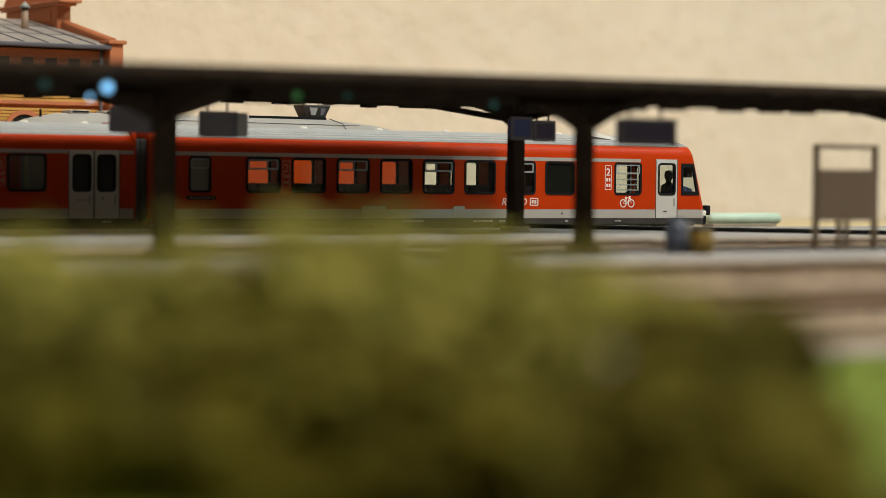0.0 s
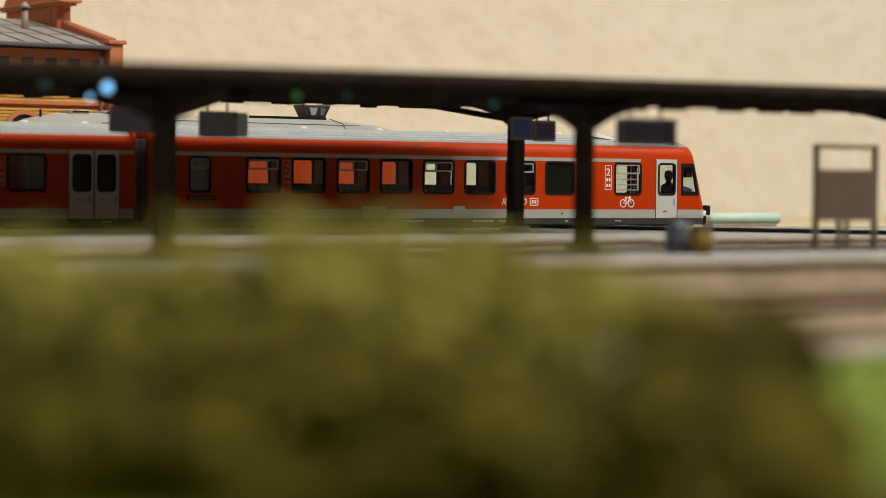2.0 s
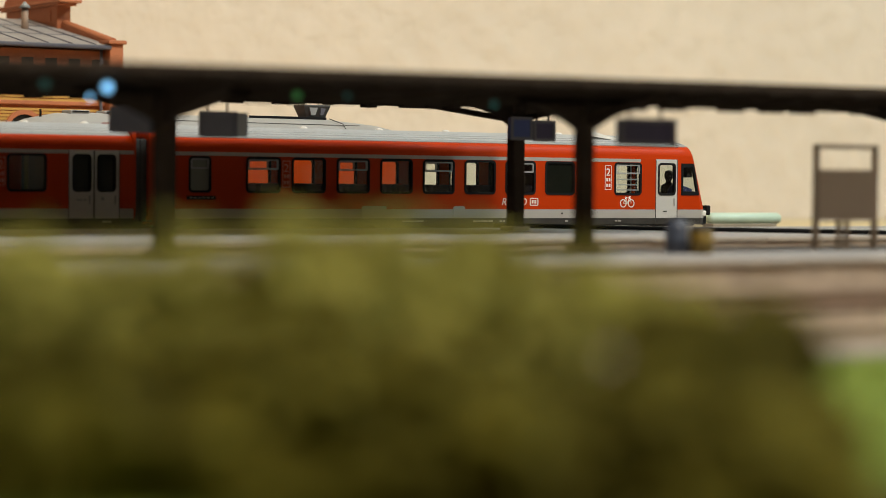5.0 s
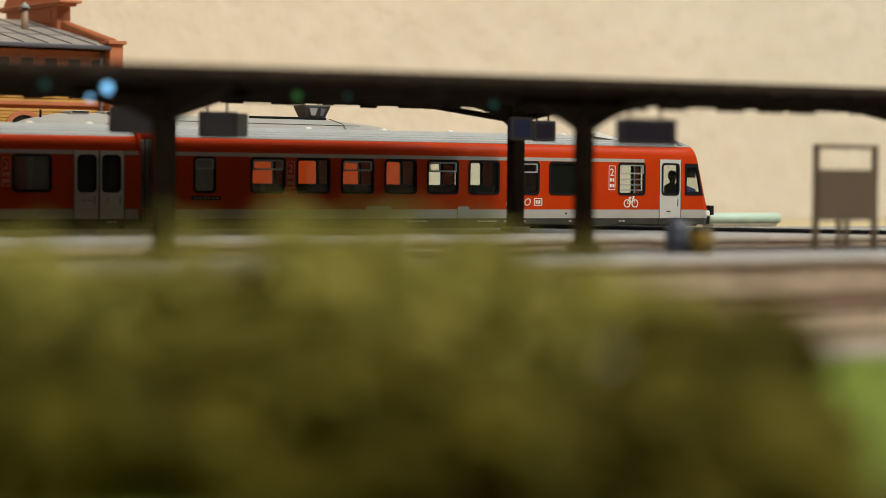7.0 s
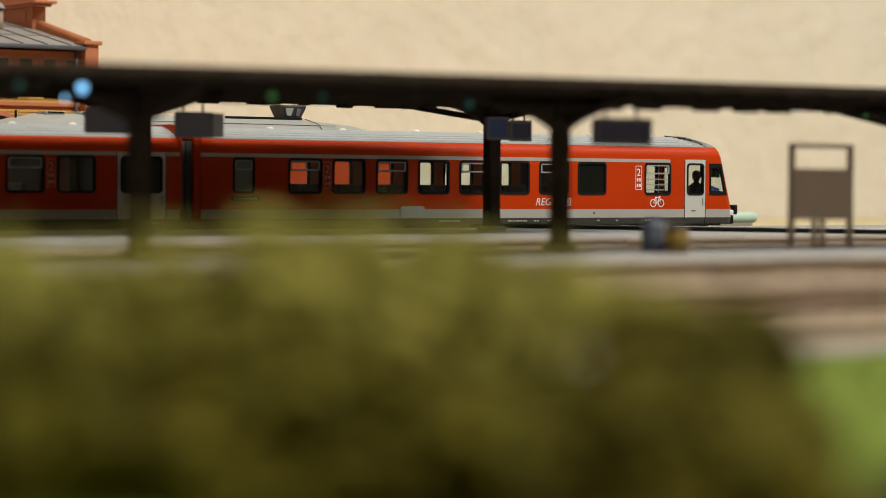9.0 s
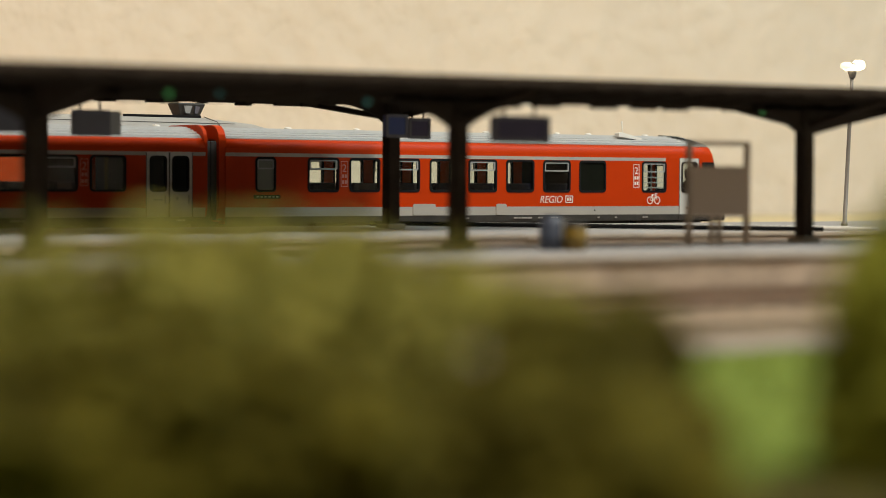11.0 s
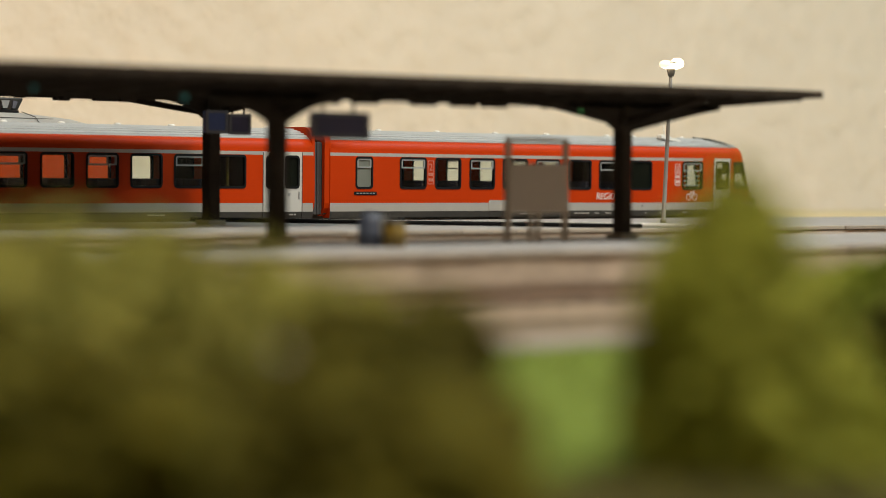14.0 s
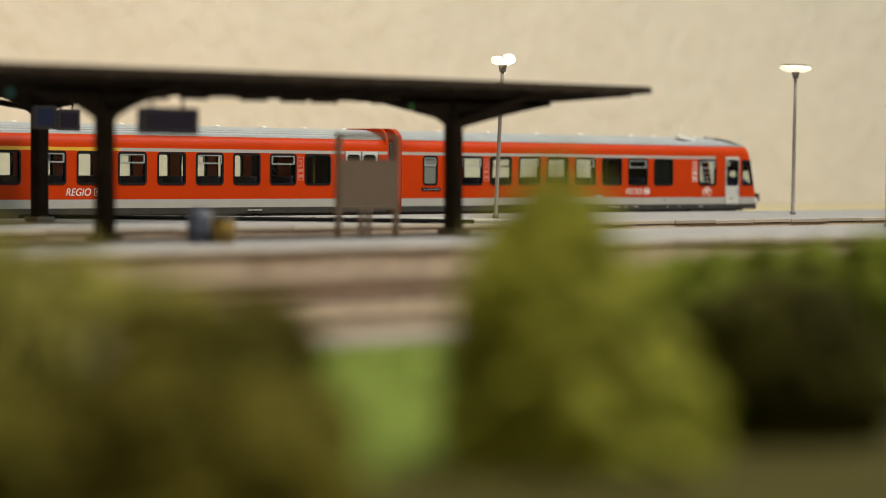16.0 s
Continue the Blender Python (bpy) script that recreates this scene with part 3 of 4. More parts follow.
for a, b in ((-37, 220), (-306, -49)):
    part("underframe", box(a * MM, b * MM, 0.0100, W * MM - 0.0100, 0.0068, 0.0150, bevel=0.0005), SKIRT, train, "dark underframe")
for a, b in ((60, 120), (-210, -150)):
    part("underframe_box", box(a * MM, b * MM, 0.004, W * MM - 0.004, 0.0075, 0.0150, bevel=0.0006), SKIRT, train, "dark underfloor equipment box")
for at in (Matrix.Identity(4), FLIP):
    bm = box(0.2245, 0.2283, 0.0030, 0.0085, 0.0108, 0.0180, bevel=0.0007)
    box(0.2245, 0.2283, W * MM - 0.0085, W * MM - 0.0030, 0.0108, 0.0180, bm, bevel=0.0007)
    box(0.2275, 0.2298, 0.0022, 0.0060, 0.0150, 0.0192, bm, bevel=0.0005)
    box(0.2240, 0.2290, 0.0120, 0.0208, 0.0100, 0.0165, bm, bevel=0.0008)
    part("buffer_block", bm, RUBBER, train, "black buffers and coupling", at)

# stripes' hatches, plates and lettering
for a, b in ((51.1, 62.6), (94.2, 99.8)):
    part("hatch", prism([(x * MM, z * MM) for x, z in rounded(a, b, 13.9, 18.6, 0.9)], -0.00025, 0.0002), LIGHT_GREY, train, "light grey access hatch")
part("destination_plate", prism([(x * MM, z * MM) for x, z in rounded(-25.7, -13.3, 20.8, 22.3, 0.3)], -0.0002, 0.0002), RUBBER, train, "narrow black destination plate")
for k in range(6):
    part("plate_bar", box((-24.4 + 1.8 * k) * MM, (-23.3 + 1.8 * k) * MM, -0.0003, -0.0001, 0.0213, 0.0218), BAR_GREY, train)


def lettering(text, s, z, size, shear=0.0, mat=None, name="lettering"):
    c = bpy.data.curves.new(name, "FONT")
    c.body, c.size, c.shear, c.extrude = text, size * MM, shear, 0.00004
    c.materials.append(mat or WHITE_PRINT)
    ob = new(name, c)
    ob.parent = train
    ob.matrix_basis = pose(s * MM, -0.00012, z * MM, 90, 0, 0)
    return ob


def emblem(s, z):
    bm = ring_frame([(x * MM, y * MM) for x, y in rounded(s, s + 4.2, z, z + 3.2, 0.4)], [(x * MM, y * MM) for x, y in rounded(s + 0.4, s + 3.8, z + 0.4, z + 2.8, 0.2)], -0.00016, 0.0001)
    for x in (s + 0.9, s + 2.3):
        box(x * MM, (x + 0.9) * MM, -0.00016, 0.0001, (z + 0.9) * MM, (z + 2.3) * MM, bm)
    part("emblem", bm, WHITE_PRINT, train, "plain white boxed emblem")


def bar_row(s, z, widths, h, mat, name="marking"):
    for w in widths:
        part(name, box(s * MM, (s + w) * MM, -0.00014, 0.0001, z * MM, (z + h) * MM), mat, train)
        s += w + 0.5


lettering("REGIO", 117.6, 19.0, 4.3, 0.22)
emblem(131.9, 18.9)
lettering("REGIO", -226.0, 19.0, 4.3, 0.22)
emblem(-211.8, 18.9)


def class_marking(s, mat):
    bm = ring_frame([(x * MM, y * MM) for x, y in rounded(s, s + 3.4, 25.6, 35.9, 0.3)], [(x * MM, y * MM) for x, y in rounded(s + 0.22, s + 3.18, 25.85, 35.65, 0.2)], -0.00014, 0.0001)
    part("marking_frame", bm, mat, train)
    lettering("2", s + 0.55, 31.6, 4.4, 0, mat, "class_number")
    for z in (29.2, 26.8):
        bar_row(s + 0.7, z, (0.8, 0.8), 1.4, mat, "marking")


class_marking(170.4, WHITE_PRINT)
class_marking(15.4, PINK_PRINT)
class_marking(-101.6, PINK_PRINT)

# bicycle sign: two wheels and a frame
bm = bmesh.new()
for c in (180.2, 184.4):
    o = [((c + 1.75 * math.cos(k * math.pi / 10)) * MM, (20.0 + 1.75 * math.sin(k * math.pi / 10)) * MM) for k in range(20)]
    i = [((c + 1.35 * math.cos(k * math.pi / 10)) * MM, (20.0 + 1.35 * math.sin(k * math.pi / 10)) * MM) for k in range(20)]
    ring_frame(o, i, -0.00014, 0.0001, bm)
for a, b in (((180.2, 20.0), (181.6, 22.4)), ((181.6, 22.4), (182.3, 20.0)), ((182.3, 20.0), (180.2, 20.0)), ((182.3, 20.0), (183.6, 22.5)), ((184.4, 20.0), (183.6, 22.9)), ((181.6, 22.3), (183.7, 22.3)), ((183.1, 22.9), (184.2, 22.9)), ((181.2, 22.6), (182.1, 22.6))):
    rod((a[0] * MM, -0.00002, a[1] * MM), (b[0] * MM, -0.00002, b[1] * MM), 0.00017, bm, 6)
part("bicycle_sign", bm, WHITE_PRINT, train, "white bicycle pictogram")
# tiny lettering along the skirt and door, as bars
for s, ws in ((70, (3, 2, 4)), (104, (2, 1, 3, 2)), (117, (1.2, 0.8)), (124, (2.4, 1)), (150, (1.2,)), (160, (1.0,)), (176, (1, 1.6)), (-60, (2, 1)), (-130, (3, 2, 2))):
    bar_row(s, 12.3, ws, 0.6, LIGHT_GREY)
bar_row(201.5, 16.4, (2.2,), 0.5, SKIRT)
bar_row(-70.5, 20.2, (2.2, 1.4), 0.6, BAR_GREY)
bar_row(-60.5, 20.4, (1.0,), 1.2, BAR_GREY)
bar_row(148.0, 15.4, (0.7,), 0.7, RUBBER)


# ---- a red locomotive on the siding behind ----
loco = thing("locomotive", 0.335, 0.8610, 0.0, "red model locomotive with tall grey roof parked on the siding", "train")
bm = prism([(0.028, 0.0115), (0.2155, 0.0115), (0.2160, 0.0300), (0.2145, 0.0440), (0.034, 0.0440), (0.028, 0.0300)], 0.0, 0.0300)
bmesh.ops.bevel(bm, geom=list(bm.edges), offset=0.0012, segments=2, affect="EDGES")
part("car_body", bm, ORANGE_RED, loco, "orange-red painted body")
bm = bmesh.new()
rows = []
for x, top in ((0.034, 0.0470), (0.0375, 0.0500), (0.043, 0.0522), (0.054, 0.0543), (0.072, 0.0548), (0.176, 0.0546), (0.189, 0.0535), (0.201, 0.0524), (0.210, 0.0503), (0.2135, 0.0470)):
    k = (top - 0.0440) / 0.0108
    prof = [(0.0010, 0.0440), (0.0022, 0.0440 + 0.0040 * k), (0.0048, top - 0.0032 * k), (0.0095, top - 0.0006 * k), (0.0150, top), (0.0205, top - 0.0006 * k), (0.0252, top - 0.0032 * k), (0.0278, 0.0440 + 0.0040 * k), (0.0290, 0.0440)]
    rows.append([bm.verts.new((x, y, z)) for y, z in prof])
for a, b in zip(rows, rows[1:]):
    for k in range(8):
        bm.faces.new((a[k], b[k], b[k + 1], a[k + 1])).smooth = True
bm.faces.new(rows[0])
bm.faces.new(rows[-1][::-1])
bmesh.ops.recalc_face_normals(bm, faces=bm.faces)
roof = part("roof", bm, HOUSING_GREY, loco, "smooth grey arched roof")
part("roof_grille", box(0.1395, 0.1765, 0.0102, 0.0112, 0.0541, 0.0552, bevel=0.0002), RUBBER, roof, "black roof grille")
for x in (0.078, 0.134, 0.1815):
    bm = rod((x - 0.004, 0.0098, 0.0546), (x, 0.0052, 0.0524), 0.00018, None, 5)
    rod((x, 0.0052, 0.0524), (x + 0.001, 0.0030, 0.0492), 0.00018, bm, 5)
    part("panel_seam", bm, SKIRT, roof, "dark panel joint")
part("panel_seam", rod((0.080, 0.0051, 0.0523), (0.190, 0.0051, 0.0518), 0.00014, None, 5), SKIRT, roof, "dark panel joint")
for x in (0.0585, 0.0735):
    part("roof_hatch", box(x, x + 0.0085, 0.0100, 0.0190, 0.0535, 0.0556, bevel=0.0005), HOUSING_GREY, roof, "low grey roof hatch")
    part("roof_hatch", box(x + 0.0008, x + 0.0077, 0.0096, 0.0101, 0.0548, 0.0553), RUBBER, roof, "dark hatch gap")
part("roof_rod", rod((0.0465, 0.012, 0.0525), (0.0465, 0.012, 0.0556), 0.0005), RUBBER, roof, "short dark rod")
bm = bmesh.new()
quad = [(0.1662, 0.0110), (0.1778, 0.0110), (0.1778, 0.0190), (0.1662, 0.0190)]
cx, cy = 0.1720, 0.0150
v0, v1, v2 = [[bm.verts.new((cx + (x - cx) * k, cy + (y - cy) * k, z)) for x, y in quad] for k, z in ((0.76, 0.0545), (1.12, 0.0598), (1.06, 0.0604))]
for a, b in ((v0, v1), (v1, v2)):
    for k in range(4):
        bm.faces.new((a[k], a[(k + 1) % 4], b[(k + 1) % 4], b[k]))
bm.faces.new(v2)
bmesh.ops.recalc_face_normals(bm, faces=bm.faces)
stack = part("exhaust_box", bm, SKIRT, loco, "flared dark exhaust box")
part("louvre", prism([(0.1690, 0.0560), (0.1710, 0.0560), (0.1722, 0.0592), (0.1682, 0.0592)], 0.0103, 0.0112), BAR_GREY, stack, "pale louvre")
part("louvre", prism([(0.1734, 0.0560), (0.1748, 0.0560), (0.1760, 0.0588), (0.1738, 0.0592)], 0.0103, 0.0112), SLATE, stack, "grey louvre")
part("frame_skirt", box(0.030, 0.2145, 0.001, 0.029, 0.0085, 0.0115, bevel=0.0006), SKIRT, loco, "dark frame")
for x in (0.05, 0.075, 0.165, 0.19):
    part("wheelset", lathe([(0.0045, 0), (0.0049, 0.0004), (0.0045, 0.0009), (0.0009, 0.0012), (0.0009, 0.0152), (0.0045, 0.0155), (0.0049, 0.0160), (0.0045, 0.0164)], 20, at=pose(x, 0.0068, 0.0106, -90, 0, 0)), RUBBER, loco)

# ---- mint-green tank on a low plinth, behind the railcar's nose ----
tank = thing("storage_tank", 0.74, 0.87, 0.0004, "pale mint-green plastic tank lying on a low grey plinth", "tank")
part("shell", lathe([(0.0006, -0.0205), (0.0022, -0.0200), (0.0027, -0.0185), (0.0027, 0.0225), (0.0022, 0.0240), (0.0008, 0.0246)], 18, at=pose(0, 0, 0.0118, 0, 90, 0)), MINT, tank)
part("plinth", box(-0.020, 0.0195, -0.004, 0.004, 0.0, 0.0093, bevel=0.0004), FOOT, tank, "grey plinth")


# ---- platform canopies ----
def column(parent, x, y, z0, z1, w, arms, reach, plate=False):
    """A post with two curved arms under the roof."""
    bm = box(x - w / 2, x + w / 2, y - w / 2, y + w / 2, z0, z1 - 0.001, bevel=w * 0.12)
    box(x - w * 0.65, x + w * 0.65, y - w * 0.65, y + w * 0.65, z1 - 0.0065, z1 - 0.0045, bm, bevel=w * 0.1)
    part("post", bm, TIMBER, parent, "dark brown timber post")
    for sx, arm in ((-1, arms[0]), (1, arms[1])):
        pts = []
        for k in range(7):
            u = k / 6
            pts.append((x + sx * (w * 0.3 + arm * u), z1 - 0.0060 * (1 - u) ** (2.2 if arm < 0.03 else 1.2) - 0.0004))
        low = [(px, pz - 0.0026 * (1 - 0.6 * k / 6)) for k, (px, pz) in enumerate(pts)]
        part("bracket", prism([(x + sx * w * 0.3, z1), (pts[-1][0], z1)] + low[::-1], y - 0.0012, y + 0.0012), TIMBER, parent, "curved dark bracket")
    for sy in (-1, 1):
        if plate:
            bm = bmesh.new()
            tri = [(w * 0.3, z1 - 0.0085), (reach * 0.5, z1 - 0.0050), (reach, z1 - 0.0008), (reach, z1), (w * 0.3, z1)]
            p0 = [bm.verts.new((x - 0.0009, y + sy * dy, z)) for dy, z in tri]
            p1 = [bm.verts.new((x + 0.0009, y + sy * dy, z)) for dy, z in tri]
            for k in range(5):
                bm.faces.new((p0[k], p0[(k + 1) % 5], p1[(k + 1) % 5], p1[k]))
            bm.faces.new(p0[::-1])
            bm.faces.new(p1)
            bmesh.ops.recalc_face_normals(bm, faces=bm.faces)
            part("gusset", bm, TIMBER, parent, "solid dark gusset plate")
        else:
            bm = rod((x, y + sy * w * 0.3, z1 - 0.006), (x, y + sy * reach, z1 + 0.0004), 0.0011)
            part("brace", bm, TIMBER, parent)
    part("foot", box(x - w * 0.8, x + w * 0.8, y - w * 0.8, y + w * 0.8, z0, z0 + 0.0016, bevel=0.0003), FOOT, parent, "pale concrete foot")


def canopy(name, x0, x1, yc, half, z, rise, columns, w, label, arms, plated, tilt=0.0, tilt_at=0.0):
    c = thing(name, 0, 0, PLAT, label, "canopy")
    c.matrix_basis = pose(tilt_at, 0, 0) @ pose(0, 0, 0, 0, tilt, 0) @ pose(-tilt_at, 0, 0)
    t = 0.0016
    bm = bmesh.new()
    sec = [(yc - half, z + rise), (yc, z), (yc + half, z + rise)]
    a0, a1, b0, b1 = [], [], [], []
    for y, zz in sec:
        a0.append(bm.verts.new((x0, y, zz)))
        a1.append(bm.verts.new((x1, y, zz)))
        b0.append(bm.verts.new((x0, y, zz + t)))
        b1.append(bm.verts.new((x1, y, zz + t)))
    for k in range(2):
        bm.faces.new((a0[k], a1[k], a1[k + 1], a0[k + 1]))
        bm.faces.new((b0[k + 1], b1[k + 1], b1[k], b0[k])).material_index = 1
        bm.faces.new((a0[k], a0[k + 1], b0[k + 1], b0[k]))
        bm.faces.new((a1[k + 1], a1[k], b1[k], b1[k + 1]))
    for k in (0, 2):
        bm.faces.new((a0[k], b0[k], b1[k], a1[k]))
    bmesh.ops.recalc_face_normals(bm, faces=bm.faces)
    part("roof", bm, [TIMBER, CANOPY_TOP], c, "thin brown felt roof")
    for y, zz, drop in ((yc - half - 0.0006, z + rise, 0.0001), (yc + half + 0.0006, z + rise, 0.0014)):
        part("fascia", box(x0, x1 if drop < 0.001 else x1 - 0.034, y - 0.0006, y + 0.0006, zz - drop, zz + t + 0.0004, bevel=0.0002), TIMBER, c, "dark fascia board")
    n = int((x1 - x0) / 0.0145)
    raf = mesh_of("rafter", prism([(-half + 0.001, rise - 0.0002), (0, -0.0002), (half - 0.001, rise - 0.0002), (half - 0.001, rise - 0.0010), (0, -0.0012), (-half + 0.001, rise - 0.0010)], -0.0006, 0.0006), TIMBER)
    for k in range(n):
        part("rafter", raf, None, c, at=pose(x0 + (k + 0.5) * (x1 - x0) / n, yc, z, 0, 0, 90))
    part("ridge_beam", box(x0 + 0.002, x1 - 0.004, yc - 0.0012, yc + 0.0012, z - 0.0022, z - 0.0003, bevel=0.0002), TIMBER, c, "dark lengthwise beam")
    for row in (yc, yc + half - 0.004):
        kinds = [mesh_of("lamp_box", box(-w1, w1, -0.0010, 0.0010, -h1, 0.0, bevel=0.0003), TIMBER) for w1, h1 in ((0.0022, 0.0007), (0.0034, 0.0012), (0.0045, 0.0009))]
        x = x0 + 0.008
        while x < x1 - 0.040:
            part("lamp_box", kinds[random.randrange(3)], None, c, at=pose(x, row, z - 0.0021 + (rise + 0.0008 if row > yc else 0)))
            x += random.uniform(0.008, 0.022)
    for x in columns:
        column(c, x, yc, PLAT + math.tan(radians(tilt)) * (x - tilt_at), z - 0.0005, w, (arms[0], arms[1] if x == columns[-1] else arms[0]), half * 0.85, x == plated)
    return c


canopy("platform_canopy", 0.150, 0.5510, 0.5085, 0.039, 0.0520, 0.0012, (0.2537, 0.3782, 0.5068), 0.0043, "dark brown timber platform canopy on slender posts", (0.022, 0.040), 0.2537, -0.25, 0.5)
# drawn out unseen to left and back, so its shade falls on the railcar
canopy("platform_canopy", 0.040, 0.5480, 0.7173, 0.067, 0.0579, 0.0012, (0.073, 0.216, 0.359, 0.5020), 0.0050, "dark brown timber platform canopy on the middle platform", (0.020, 0.020), 0.359)


# ---- hanging boards and signs ----
def hanging_board(x, y, z0, w, h, top, mat, label, category="display", edge=0.0):
    b = thing("hanging_board", x, y, z0, label, category)
    part("panel", box(0, w, -0.0012, 0.0012, 0, h, bevel=0.0004), mat, b)
    part("rim", ring_frame(rounded(-0.0003, w + 0.0003, -0.0003, h + 0.0003, 0.0004), rounded(0.0008, w - 0.0008, 0.0008, h - 0.0008, 0.0003), -0.0015, -0.0011), SLATE, b, "slate grey rim")
    for k in (0.22, 0.78):
        part("hanger", rod((w * k, 0, h - 0.0002), (w * k, 0, top - z0), 0.00035), TIMBER, b, "thin hanger rod")
    if edge:
        part("end_panel", box(w + 0.0004, w + edge, -0.0011, 0.0011, 0, h, bevel=0.0003), BAR_GREY, b, "pale grey end panel")
    return b


hanging_board(0.330, 0.700, 0.0437, 0.0160, 0.0080, 0.0579, SLATE, "slate-grey departure board hanging under the canopy")
hanging_board(0.3625, 0.700, 0.0428, 0.0130, 0.0080, 0.0579, SLATE, "slate-grey departure board with pale end panel under the canopy", edge=0.0045)
hanging_board(0.3866, 0.505, 0.0390, 0.0185, 0.0068, 0.0520, NAVY, "dark navy departure board hanging under the canopy")
hanging_board(0.4870, 0.700, 0.0440, 0.0090, 0.0078, 0.0579, SIGN_BLUE, "blue station sign hanging beside a canopy post", "sign")
hanging_board(0.4985, 0.702, 0.0437, 0.0090, 0.0070, 0.0579, NAVY, "dark navy departure board hanging under the canopy")

# notice board on posts, seen from its plain back
nb = thing("notice_board", 0.4463, 0.4934, PLAT, "taupe notice board with an open top frame on thin posts", "sign")
for x in (0.0006, 0.0226):
    part("post", box(x - 0.0007, x + 0.0007, -0.0008, 0.0008, 0, 0.0288, bevel=0.0002), BOARD_FRAME, nb, "thin taupe post")
part("crossbar", box(-0.0001, 0.0233, -0.0008, 0.0008, 0.0280, 0.0292, bevel=0.0002), BOARD_FRAME, nb, "thin top bar")
part("panel", box(0.0004, 0.0228, -0.0012, -0.0002, 0.0081, 0.0222, bevel=0.0003), BOARD_BACK, nb, "plain taupe panel")
for x in (0.0092, 0.0122):
    part("leg", box(x - 0.0005, x + 0.0005, -0.0006, 0.0006, 0, 0.0090), BOARD_FRAME, nb)

# two drums on the platform
drum = thing("drum", 0.3858, 0.478, PLAT, "blue-grey drum with a pale band on the platform", "barrel")
part("shell", lathe([(0.0030, 0), (0.0033, 0.0003), (0.0033, 0.0030), (0.0035, 0.0033), (0.0033, 0.0036), (0.0033, 0.0066), (0.0030, 0.0072), (0.0020, 0.0086), (0.0006, 0.0088)], 20), DRUM_BLUE, drum)
part("band", prism(rounded(0.0002, 0.0026, 0.0022, 0.0076, 0.0003), -0.0036, -0.0022), DRUM_WHITE, drum, "pale label band")
drum2 = thing("drum", 0.3889, 0.4722, PLAT, "ochre yellow drum with a dark lid beside the blue-grey one", "barrel")
part("shell", lathe([(0.0026, 0), (0.0029, 0.0003), (0.0029, 0.0028), (0.0031, 0.0031), (0.0029, 0.0034), (0.0029, 0.0056), (0.0026, 0.0060)], 20), DRUM_GOLD, drum2)
part("lid", lathe([(0.0027, 0.0060), (0.0029, 0.0064), (0.0027, 0.0070), (0.0004, 0.0073)], 20), SKIRT, drum2, "dark lid")


# ---- two thin cables lying across the middle platform ----
def cable(pts, r, mat, label):
    c = thing("cable", pts[0][0], pts[0][1], PLAT, label, "cable")
    cu = bpy.data.curves.new("strand", "CURVE")
    cu.dimensions, cu.bevel_depth, cu.bevel_resolution = "3D", r, 2
    sp = cu.splines.new("NURBS")
    sp.points.add(len(pts) - 1)
    for k, (px, py) in enumerate(pts):
        sp.points[k].co = (px - pts[0][0], py - pts[0][1], r, 1)
    sp.use_endpoint_u, sp.order_u = True, 4
    cu.materials.append(mat)
    ob = new("strand", cu)
    ob.parent = c


cable([(0.522, 0.7600), (0.535, 0.7500), (0.549, 0.7180), (0.567, 0.6880), (0.585, 0.6600), (0.603, 0.6320), (0.612, 0.6050)], 0.0009, RUBBER, "thin black cable lying across the platform")
cable([(0.530, 0.7610), (0.546, 0.7500), (0.562, 0.7180), (0.582, 0.6880), (0.604, 0.6600), (0.626, 0.6320), (0.640, 0.6050)], 0.0008, WHITE_PRINT, "thin white cable lying across the platform")

# ---- platform lamps ----
def platform_lamp(x, y, top, lean, span, thick, label, rz, glow):
    l = thing("platform_lamp", x, y, PLAT, label, "street lamp", "platform lamps")
    part("post", lathe([(0.0014, 0), (0.0014, 0.0012), (0.0009, 0.0016), (0.0008, top * 0.6), (0.0007, top)], 12, at=Matrix.Shear("XY", 4, (lean / top, 0))), POST_GREY, l, "slim grey post")
    head = part("lamp_head", bmesh.new(), POST_GREY, l, "flat oval lamp head", pose(lean, 0, top, 0, 0, rz))
    me = lathe([(span * 0.30, 0.0), (span * 0.46, thick * 0.25), (span * 0.5, thick * 0.5), (span * 0.44, thick * 0.78)], 24)
    me.transform(Matrix.Diagonal((1, 0.5, 1, 1)))
    part("diffuser", me, glow, head, "warm glowing diffuser")
    cap = lathe([(span * 0.45, thick * 0.79), (span * 0.47, thick * 0.86), (span * 0.25, thick * 1.0), (span * 0.05, thick * 1.05)], 24)
    cap.transform(Matrix.Diagonal((1, 0.5, 1, 1)))
    part("cap", cap, POST_GREY, head, "thin grey cap")
    part("collar", lathe([(0.0012, -0.003), (0.0018, -0.0004), (0.0018, 0.0004)], 12), POST_GREY, head)
    return l


twin = platform_lamp(0.7020, 0.682, 0.0630, 0.0036, 0.0130, 0.0030, "slim leaning grey platform lamp with two glowing oval heads", 10, LAMP_WARM)
for dx, dz, glow, w, up in ((-0.0042, 0.0016, LAMP_SOFT, 0.0062, 0.7), (0.0026, 0.0020, LAMP_WARM, 0.0062, 1.0)):
    g = lathe([(w * 0.2, -0.0016), (w * 0.44, -0.0010), (w * 0.5, 0.0002), (w * 0.44, 0.0016), (w * 0.25, 0.0024)], 20)
    g.transform(Matrix.Diagonal((1, 0.7, up, 1)))
    part("globe", g, glow, twin, "glowing oval globe", pose(0.0036 + dx, -0.001, 0.0630 + dz))
platform_lamp(0.9052, 0.685, 0.0670, 0.0010, 0.0205, 0.0036, "slim grey platform lamp with a flat glowing head", 0, LAMP_SOFT)
post = thing("signal_post", 0.7185, 0.500, PLAT, "slim grey post at the platform's end", "post")
